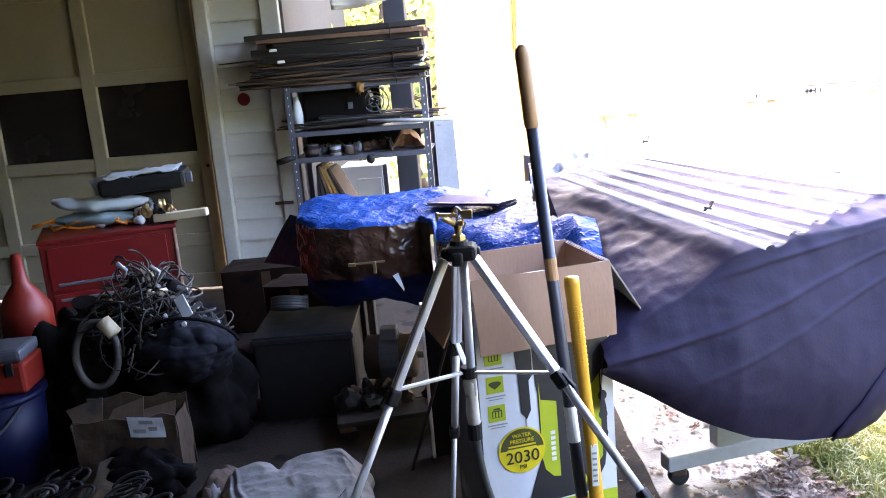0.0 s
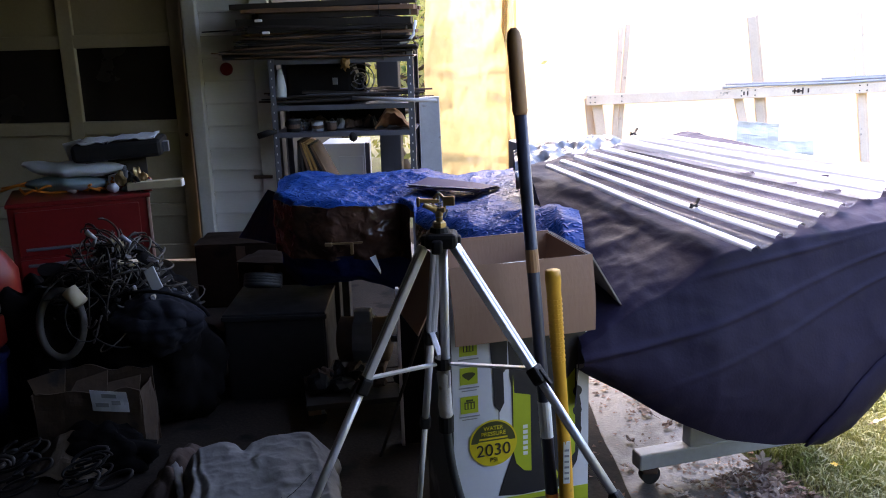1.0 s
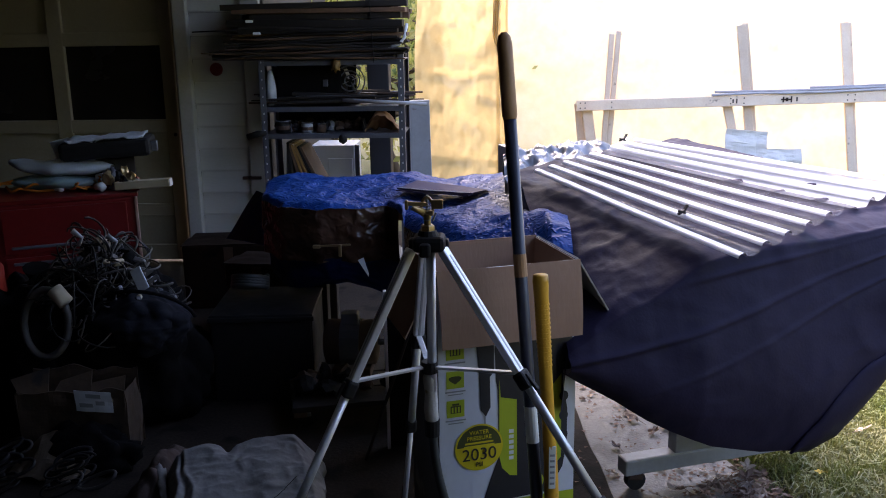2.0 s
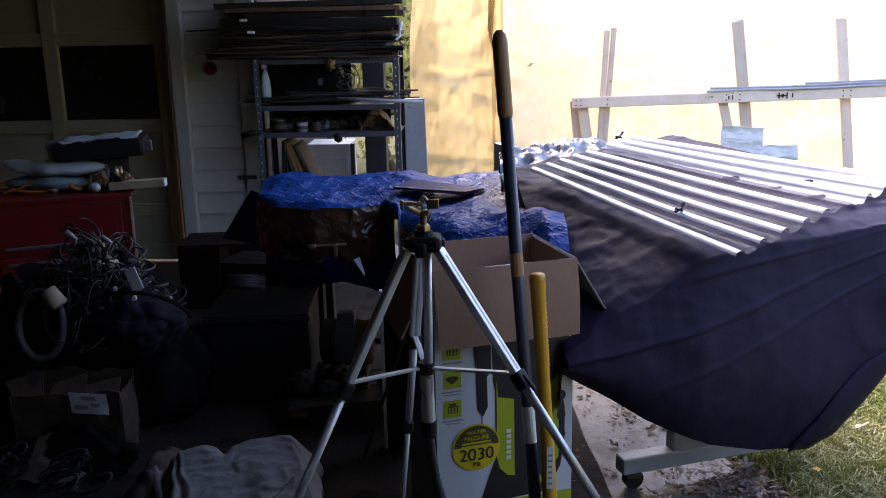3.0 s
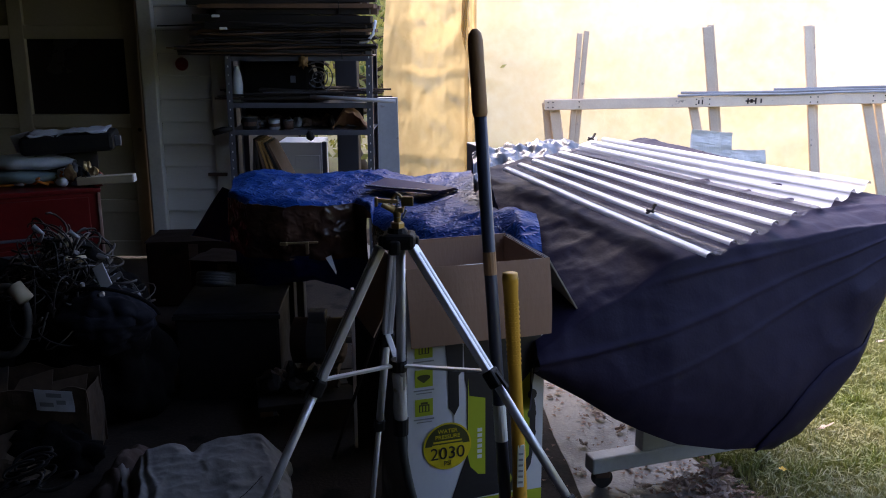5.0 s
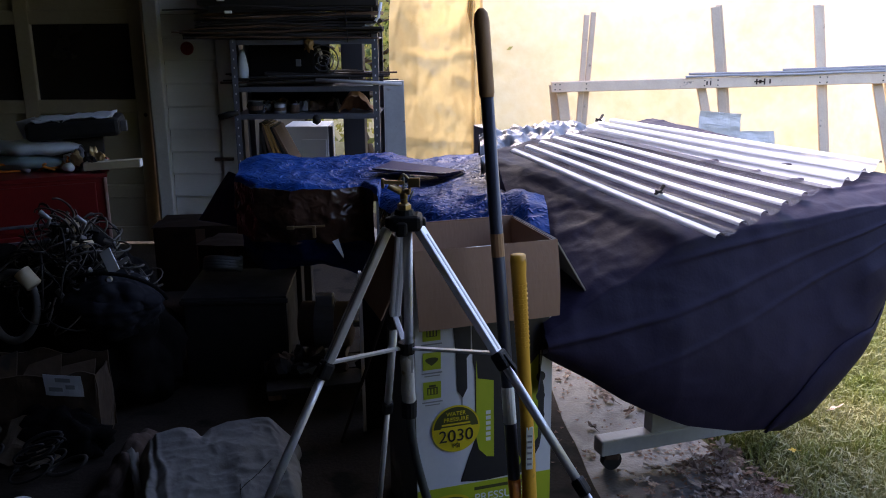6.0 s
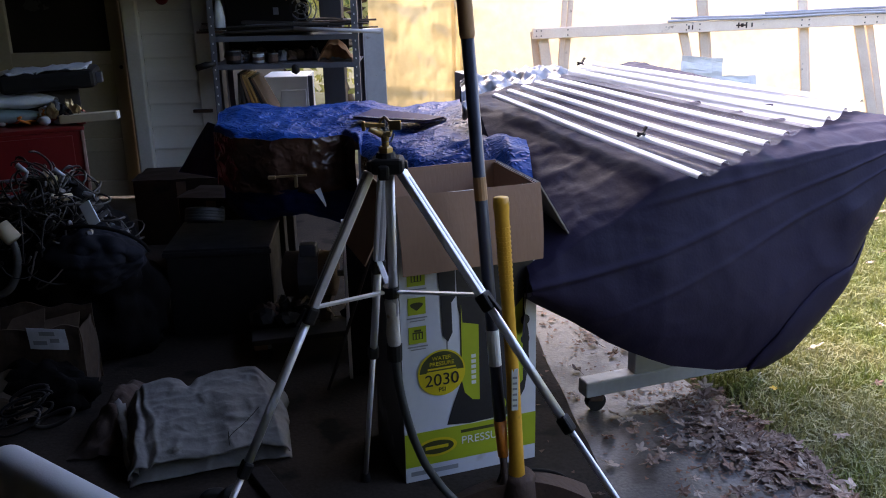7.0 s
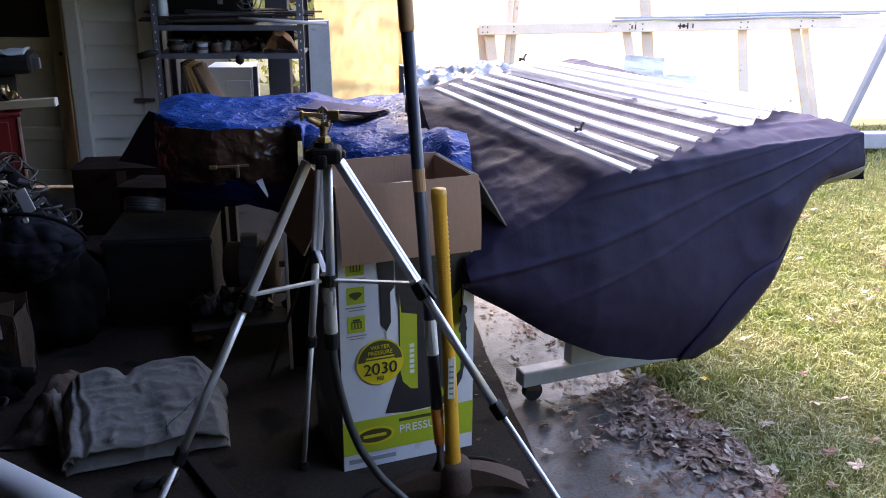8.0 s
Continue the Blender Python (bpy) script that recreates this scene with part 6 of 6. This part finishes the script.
# ---- canvas bundle and tube on the floor ----
def canvas_bundle():
    """A thick folded dust sheet: upper panel over a lower one, higher at the back, its near edge cut straight."""
    t = thing("canvas_bundle", pose(-0.625, 3.655, 0, 0, 0, 19), "folded off-white canvas dust sheet lying on the floor", "dust sheet")
    W, D = 0.53, 0.36

    def top(u, v):
        x, y = (u - 0.5) * W, (v - 0.5) * D
        ex, ey = min(u, 1 - u), 1 - v
        side = min(1, ex / (0.05 + (0.17 if u > 0.5 else 0.06) * v)) ** 0.5
        back = min(1, ey / 0.16) ** 0.5
        body = 0.035 + 0.125 * v ** 0.8 + 0.03 * math.exp(-((u - 0.26) / 0.12) ** 2) * v + 0.028 * math.exp(-((u - 0.62) / 0.2) ** 2) * v
        notch = 0.05 * math.exp(-((u - 0.40 - 0.06 * (v - 0.8)) / 0.03) ** 2) * max(0, v - 0.72) / 0.28
        ridge = 0.006 * math.exp(-((u - 0.15 - 0.02 * math.sin(v * 6)) / 0.018) ** 2) - 0.008 * math.exp(-((u - 0.115) / 0.016) ** 2)
        z = 0.02 + (body - notch) * side * back + (ridge + 0.008 * noise.noise(Vector((x * 8, y * 8, 3))) + crumple((x, y * 1.5, 0), 0.009, 6, 1) + crumple((x * 0.8, y * 1.8, 2), 0.005, 14, 4)) * side
        return (x - 0.10 * (1 - v) * max(0, u - 0.5) + 0.012 * noise.noise(Vector((v * 5, 1, u * 2))), y + 0.014 * noise.noise(Vector((u * 6, 2, 0))), max(z, 0.006 + 0.012 * side))
    part("upper_fold", surface(top, 130, 90, 0.004), M_CANVAS, t, smooth=True)

    def under(u, v):
        x, y = (u - 0.5) * (W - 0.01) - 0.085 * (1 - v) * max(0, u - 0.5), (v - 0.5) * D - 0.012
        e = min(1, min(u, 1 - u, 1 - v) / 0.08)
        return (x, y + 0.01 * noise.noise(Vector((u * 7, 4, 0))), 0.004 + (0.012 + 0.10 * v) * e ** 0.5 * 0.8 + 0.004 * noise.noise(Vector((x * 14, y * 14, 0))) * e)
    part("lower_fold", surface(under, 50, 34, 0.003), M_CANVAS, t, smooth=True)

    def roll(u, v):           # rolled left edge
        a, y = u * math.tau, (v - 0.5) * D * 0.94
        r = 0.014 + 0.004 * math.sin(v * 9) + crumple((math.cos(a), v * 3, 1), 0.006, 3, 2)
        return (-W / 2 + 0.02 + r * math.cos(a) - 0.03 * v, y, 0.024 + 0.095 * v + r * math.sin(a))
    part("rolled_edge", surface(roll, 16, 30), M_CANVAS, t, "rolled edge of the dust sheet", True)
    # thin black tubes paint the shade of two folds
    for a, b in (((0.05, -0.15), (0.17, -0.05)), ((0.05, -0.17), (0.05, -0.13))):
        pts = []
        for i in range(12):
            x, y = a[0] + (b[0] - a[0]) * i / 11, a[1] + (b[1] - a[1]) * i / 11
            q = top(x / W + 0.5, y / D + 0.5)
            pts.append((q[0], q[1], q[2] + 0.0045))
        part("fold_shade", tube(pts, 0.001, 6), M_BLACKCLOTH, t, "dark line with a fold's shade put into its colour")

    def brown(u, v):
        x, y = -1.06 + 0.20 * u + 0.06 * v, 3.55 + 0.42 * v
        return (x, y, 0.006 + 0.13 * math.sin(math.pi * u) * math.sin(math.pi * v) + abs(crumple((x, y, 0), 0.05, 7)) * math.sin(math.pi * u) + crumple((x, y, 3), 0.012, 18) * math.sin(math.pi * u) * math.sin(math.pi * v))
    solid("brown_rag", surface(brown, 40, 60), M_OLDCLOTH, "brown cloth crumpled beside the dust sheet", "cloth", smooth=True)
    solid("floor_plank", bar((-0.449, 3.465, 0.012), (-0.279, 3.191, 0.012), 0.055, 0.02, 0.003), M_DARKWOOD, "dark plank lying on the floor under the tripod", "plank")
    for x, y, a in ((-0.551, 3.325, 30), (-0.499, 3.340, 50)):
        solid("rubber_scrap", blob((0, 0, 0.02), (0.036, 0.017, 0.018), 0.3, 2.0, 3, x * 9, flat=0.001), M_BLACKPL, "dark lump of rubber by the dust sheet", "rubber scrap", "rubber scraps", smooth=True, m=pose(x, y, 0, 0, 0, a))


def pale_tube():
    """A wide pale tube placed to fit the camera's view, its open end towards the heap."""
    a, b = Vector((-0.712, 2.60, 0.553)), Vector((-0.172, 2.17, 0.593))
    t = thing("pale_tube", pose(0, 0, 0), "wide pale blue-grey plastic tube with an open end", "tube")
    d = (b - a).normalized()
    part("outer", tube([a, a + d * 0.004, b], [0.048, 0.05, 0.05], 36, caps=False), M_TUBE, t, smooth=True)
    part("inner", tube([b, a], 0.045, 36, caps=False), M_TUBE, t, smooth=True)
    bm = bmesh.new()
    s = d.orthogonal().normalized()
    w = d.cross(s)
    ring = lambda r, o: [bm.verts.new(a + o * d + (s * math.cos(k * math.tau / 36) + w * math.sin(k * math.tau / 36)) * r) for k in range(36)]
    i_, o_ = ring(0.045, -0.001), ring(0.048, -0.001)
    for k in range(36):
        bm.faces.new((i_[k], i_[(k + 1) % 36], o_[(k + 1) % 36], o_[k]))
    part("rim", bm, M_TUBE, t)
    # blocks added below, as tall as the tube's fitted height needs
    for p, h in ((a.lerp(b, 0.25), 0.0), (a.lerp(b, 0.85), 0.0)):
        tr = thing("support_block", pose(p.x, p.y, 0, 0, 0, -56), "dark block added to carry the pale tube", "block", "blocks under the tube")
        z = p.z - 0.052
        part("column", box((0, 0, z / 2), (0.1, 0.1, z), 0.005), M_DARKWOOD, tr)


shelving()
blue_bench()
tool_chest()
cable_heap()
canvas_bundle()
pale_tube()


# ---- lawn, fallen leaves, trees ----
def lawn():
    rng = np.random.default_rng(4)
    N = 290000
    x, y = rng.uniform(0.2, 6.0, N * 2), rng.uniform(2.2, 8.7, N * 2)
    near = np.clip(1.6 - 0.26 * (y - 2.2) - 0.22 * np.abs(x - 1.6), 0.12, 1)
    edge = 1.28 - np.where(y > 3.3, 0.36, 0.1) * (y - 3.3) + 0.04 * np.sin(y * 5.3) + 0.03 * np.sin(y * 13.1)
    ok = (x > edge + rng.normal(0, 0.03, N * 2)) & (rng.uniform(0, 1, N * 2) < near)
    x, y = x[ok], y[ok]
    n = len(x)
    patch = 0.5 + 0.5 * np.sin(x * 4.1 + 1.3 * np.sin(y * 3)) * np.sin(y * 3.7 + x)
    tuft = 0.5 + 0.5 * np.sin(x * 23 + 2 * np.sin(y * 17)) * np.sin(y * 21 + 2 * np.sin(x * 13))
    h = rng.uniform(0.02, 0.07, n) * (0.4 + 0.55 * patch + 0.85 * tuft)
    w = rng.uniform(0.0011, 0.0027, n) * (1 + 0.3 * np.maximum(y - 3, 0))
    a, lean, b = rng.uniform(0, math.tau, n), rng.uniform(0.2, 1.7, n), rng.uniform(0, math.tau, n)
    dx, dy = np.cos(a), np.sin(a)
    px, py = np.cos(b), np.sin(b)
    z0 = np.full(n, -0.022)
    v = np.stack([
        np.stack([x - px * w, y - py * w, z0], 1), np.stack([x + px * w, y + py * w, z0], 1),
        np.stack([x + dx * h * lean * 0.35 + px * w * 0.8, y + dy * h * lean * 0.35 + py * w * 0.8, z0 + h * 0.75], 1),
        np.stack([x + dx * h * lean * 0.35 - px * w * 0.8, y + dy * h * lean * 0.35 - py * w * 0.8, z0 + h * 0.75], 1),
        np.stack([x + dx * h * lean, y + dy * h * lean, z0 + h * (1.15 - 0.35 * lean)], 1)], 1).reshape(-1, 3)
    i = np.arange(n) * 5
    quads = np.stack([i, i + 1, i + 2, i + 3], 1).tolist()
    tris = np.stack([i + 3, i + 2, i + 4], 1).tolist()
    me = bpy.data.meshes.new("lawn_grass")
    me.from_pydata(v.tolist(), [], quads + tris)
    me.materials.append(M_GRASS)
    tagged(new("lawn_grass", me), "short uneven green and straw-coloured lawn grass", "grass", kind="stuff")


def leaf_mesh(kind, material):
    """A dry lobed leaf with a raised midrib and curling edge, about nine centimetres long."""
    rnd = random.Random(kind)
    bm = bmesh.new()
    n = 20
    curl, bend, lobes = rnd.uniform(1.5, 8), rnd.uniform(-5, 7), rnd.choice((5, 5, 7))
    ph = rnd.uniform(0, 1)
    mid = bm.verts.new((0, 0, 0.006))
    inner, ring = [], []
    for k in range(n):
        a = k * math.tau / n
        lobe = 0.5 + 0.5 * math.cos(a * lobes)
        r = 0.043 * (0.5 + 0.5 * lobe) * rnd.uniform(0.85, 1.15) * (0.8 + 0.3 * math.cos(a))
        for q, row in ((0.45, inner), (1.0, ring)):
            x, y = q * r * math.cos(a), q * r * math.sin(a) * 0.85
            z = 0.004 + curl * y * y * (0.7 + 0.5 * math.sin(3 * a + ph * 6)) + bend * x * x * 0.5 + 0.003 * q * math.sin(5 * a + ph * 9)
            row.append(bm.verts.new((x, y, z)))
    for k in range(n):
        j = (k + 1) % n
        bm.faces.new((mid, inner[k], inner[j]))
        bm.faces.new((inner[k], ring[k], ring[j], inner[j]))
    tube([(-0.012, 0, 0.005), (-0.035, 0.003, 0.005), (-0.055, 0.008, 0.007)], [0.0012, 0.0012, 0.001], 4, bm)
    return mesh_of(bm, "dry_leaf", material)


def leaves():
    rnd = random.Random(8)
    kinds = [leaf_mesh(k, m) for k, m in enumerate((M_LITTER, M_LITTER, M_LITTERP, M_LITTER, M_LITTERP, M_LITTER, M_LITTER, M_LITTERP, M_LITTER, M_LITTERP))]

    def put(x, y, z, size, k=None, label="dry brown fallen leaf lying on the concrete", tilt=25):
        ob = new("dry_leaf", kinds[rnd.randrange(len(kinds))] if k is None else k)
        ob.matrix_basis = pose(x, y, z, rnd.uniform(-tilt, tilt), rnd.uniform(-tilt, tilt), rnd.uniform(0, 360)) @ Matrix.Diagonal((size, size, size, 1))
        tagged(ob, label, "leaf", "fallen leaves")
    def drift(x, y, z, size):       # leaves buried in the drift, joined
        m = pose(x, y, z, rnd.uniform(-25, 25), rnd.uniform(-25, 25), rnd.uniform(0, 360)) @ Matrix.Diagonal((size, size, size, 1))
        me, base = kinds[rnd.randrange(len(kinds))], len(pile_v)
        pile_v.extend(tuple(m @ v.co) for v in me.vertices)
        pile_f.extend(tuple(base + i for i in f.vertices) for f in me.polygons)
    pile_v, pile_f = [], []
    done = 0
    while done < 380:          # drifted along the slab's edge
        y = rnd.uniform(3.1, 5.6) if rnd.random() < 0.15 else rnd.gauss(3.55, 0.17)
        off = abs(rnd.gauss(0.06, 0.13))
        x = slab_edge(y) - off + 0.02
        if y < 2.9 or y > 5.6 or (x < 0.45 and y < 3.9):
            continue
        (put if done % 3 == 0 else drift)(x, y, 0.012 + 0.03 * math.exp(-off / 0.08) * rnd.random(), rnd.uniform(0.45, 1.0))
        done += 1
    for _ in range(45):
        y = rnd.uniform(3.05, 3.75)
        put(slab_edge(y) - rnd.uniform(0.0, 0.5) ** 1.3, y, 0.008, rnd.uniform(0.25, 0.8), None, "dry brown fallen leaf lying on the concrete", 14)
    for _ in range(26):
        y = rnd.uniform(3.9, 5.3)
        put(slab_edge(y) - rnd.uniform(0.02, 0.4) ** 1.3, y, 0.006, rnd.uniform(0.25, 0.6), None, "dry brown fallen leaf lying on the concrete", 12)
    for x, y in ((0.62, 3.62), (0.71, 3.54), (0.60, 3.46), (0.55, 3.3), (0.67, 3.2), (0.78, 3.3), (0.9, 3.18), (0.5, 3.7), (0.56, 3.9), (0.6, 4.1)):
        put(x, y, 0.01, rnd.uniform(0.5, 0.8))
    for x, y in ((1.45, 3.37), (1.55, 3.68), (1.75, 3.3), (1.38, 3.2), (1.9, 3.9), (1.5, 4.2), (1.6, 3.9), (2.1, 3.6), (1.95, 3.3), (1.85, 4.4), (2.2, 4.6), (2.0, 5.1), (2.5, 5.0), (1.7, 5.3), (2.4, 4.1), (1.33, 3.55), (1.62, 3.44), *((1.35 + 1.6 * rnd.random(), 3.2 + 3.2 * rnd.random()) for _ in range(55))):
        put(x, y, 0.032, rnd.uniform(0.55, 1.0), None, "pale fallen leaf caught in the grass")
    put(1.235, 3.865, 0.04, 0.42, leaf_mesh(40, M_YLEAF), "bright yellow fallen leaf on the grass")
    me = bpy.data.meshes.new("leaf_drift")
    me.from_pydata(pile_v, [], pile_f)
    me.materials.append(M_DRIFT)
    tagged(new("leaf_drift", me), "drift of dry brown leaves along the slab's edge", "leaf litter", kind="stuff")
    # crumbs too small to pick apart
    rng = np.random.default_rng(9)
    n = 1700
    y = np.where(rng.uniform(0, 1, n) < 0.5, rng.normal(3.5, 0.3, n), rng.uniform(3.0, 5.8, n))
    x = 1.225 - np.where(y > 3.3, 0.36, 0.1) * (y - 3.3) - np.abs(rng.normal(0, 0.25, n)) + 0.05
    s = rng.uniform(0.003, 0.012, n)
    a = rng.uniform(0, math.tau, n)
    tri = np.stack([np.stack([x + s * np.cos(a + k), y + s * np.sin(a + k), 0.002 + rng.uniform(0, 0.007, n)], 1) for k in (0, 2.0, 4.2)], 1).reshape(-1, 3)
    me = bpy.data.meshes.new("leaf_crumbs")
    me.from_pydata(tri.tolist(), [], (np.arange(n * 3).reshape(-1, 3)).tolist())
    me.materials.append(M_LITTER)
    tagged(new("leaf_crumbs", me), "dry leaf crumbs and dirt strewn on the concrete", "leaf litter", kind="stuff")


def tree(x, y, height, spread, seed, material, n_leaf, low=0.25):
    rnd = random.Random(seed)
    t = thing("tree", pose(x, y, -0.03), "leafy tree behind the shelter with thin branches", "tree", "trees behind the shelter")
    top = Vector((rnd.uniform(-0.4, 0.4), rnd.uniform(-0.3, 0.3), height * 0.9))
    trunk = [Vector((0, 0, 0)).lerp(top, k / 8) + Vector((0.06 * math.sin(k * 1.7 + seed), 0.06 * math.cos(k * 1.3), 0)) for k in range(9)]
    bm = tube(trunk, [0.13 * height / 6 * (1 - 0.1 * k) for k in range(9)], 9)
    tips = []
    for i in range(22):
        k = rnd.uniform(low, 1)
        a = rnd.uniform(0, math.tau)
        base = Vector((0, 0, 0)).lerp(top, k)
        length = spread * rnd.uniform(0.5, 1) * (1.15 - 0.6 * k)
        pts = [base + Vector((math.cos(a), math.sin(a), 0.25 + 0.5 * k)) * length * q / 5 + Vector((0.07 * math.sin(q * 2 + i), 0.07 * math.cos(q * 1.5 + i), 0)) * (q > 0) for q in range(6)]
        tube(pts, [0.035 * (1 - 0.17 * q) for q in range(6)], 6, bm)
        tips += [(pts[q], 0.16 + 0.07 * q) for q in (2, 3, 4, 5)]
    part("trunk", bm, M_BARK, t, "dark trunk and limbs", True)
    verts, faces = [], []
    for i in range(n_leaf):
        p, r = tips[rnd.randrange(len(tips))]
        c = p + Vector((rnd.gauss(0, r), rnd.gauss(0, r), rnd.gauss(0, r * 0.8)))
        s = rnd.uniform(0.03, 0.065)
        d = Vector((rnd.gauss(0, 1), rnd.gauss(0, 1), rnd.gauss(0, 1))).normalized()
        e = d.orthogonal().normalized()
        j = len(verts)
        verts += [c - d * s, c + e * s * 0.5, c + d * s, c - e * s * 0.5]
        faces.append((j, j + 1, j + 2, j + 3))
    me = bpy.data.meshes.new("crown")
    me.from_pydata([tuple(v) for v in verts], [], faces)
    me.materials.append(material)
    ob = new("crown", me)
    ob.parent = t


def skylight_belt():
    """A far belt of small leaf clumps, uneven on top, added to block low skylight."""
    rng = np.random.default_rng(12)
    n = 26000
    a = rng.uniform(0, math.tau, n)
    r = rng.uniform(17, 24, n)
    top = 6.5 + 1.6 * np.sin(a * 7) + 1.2 * np.sin(a * 17 + 1) + 0.8 * np.sin(a * 41)
    z = rng.uniform(0, 1, n) ** 0.8 * top
    s = rng.uniform(0.25, 0.6, n)
    c = np.stack([r * np.cos(a), r * np.sin(a) + 3, z], 1)
    d = rng.normal(0, 1, (n, 3))
    d /= np.linalg.norm(d, axis=1)[:, None]
    e = np.cross(d, rng.normal(0, 1, (n, 3)))
    e /= np.linalg.norm(e, axis=1)[:, None]
    v = np.stack([c - d * s[:, None], c + e * s[:, None] * 0.7, c + d * s[:, None], c - e * s[:, None] * 0.7], 1).reshape(-1, 3)
    me = bpy.data.meshes.new("skylight_blocker")
    me.from_pydata(v.tolist(), [], np.arange(n * 4).reshape(-1, 4).tolist())
    me.materials.append(M_LEAF)
    tagged(new("skylight_blocker", me), "far belt of leaf clumps added to block low sky light", "woods", kind="stuff")


lawn()
leaves()
tree(-1.5, 11.0, 3.6, 1.8, 3, M_LEAFY, 5200, 0.12)
tree(-0.2, 12.5, 6.0, 2.4, 5, M_LEAF, 6000, 0.12)
tree(-2.9, 12.8, 6.0, 2.4, 8, M_LEAFY, 5200, 0.12)
tree(-0.75, 9.6, 2.6, 0.7, 14, M_LEAFY, 1600, 0.2)
skylight_belt()
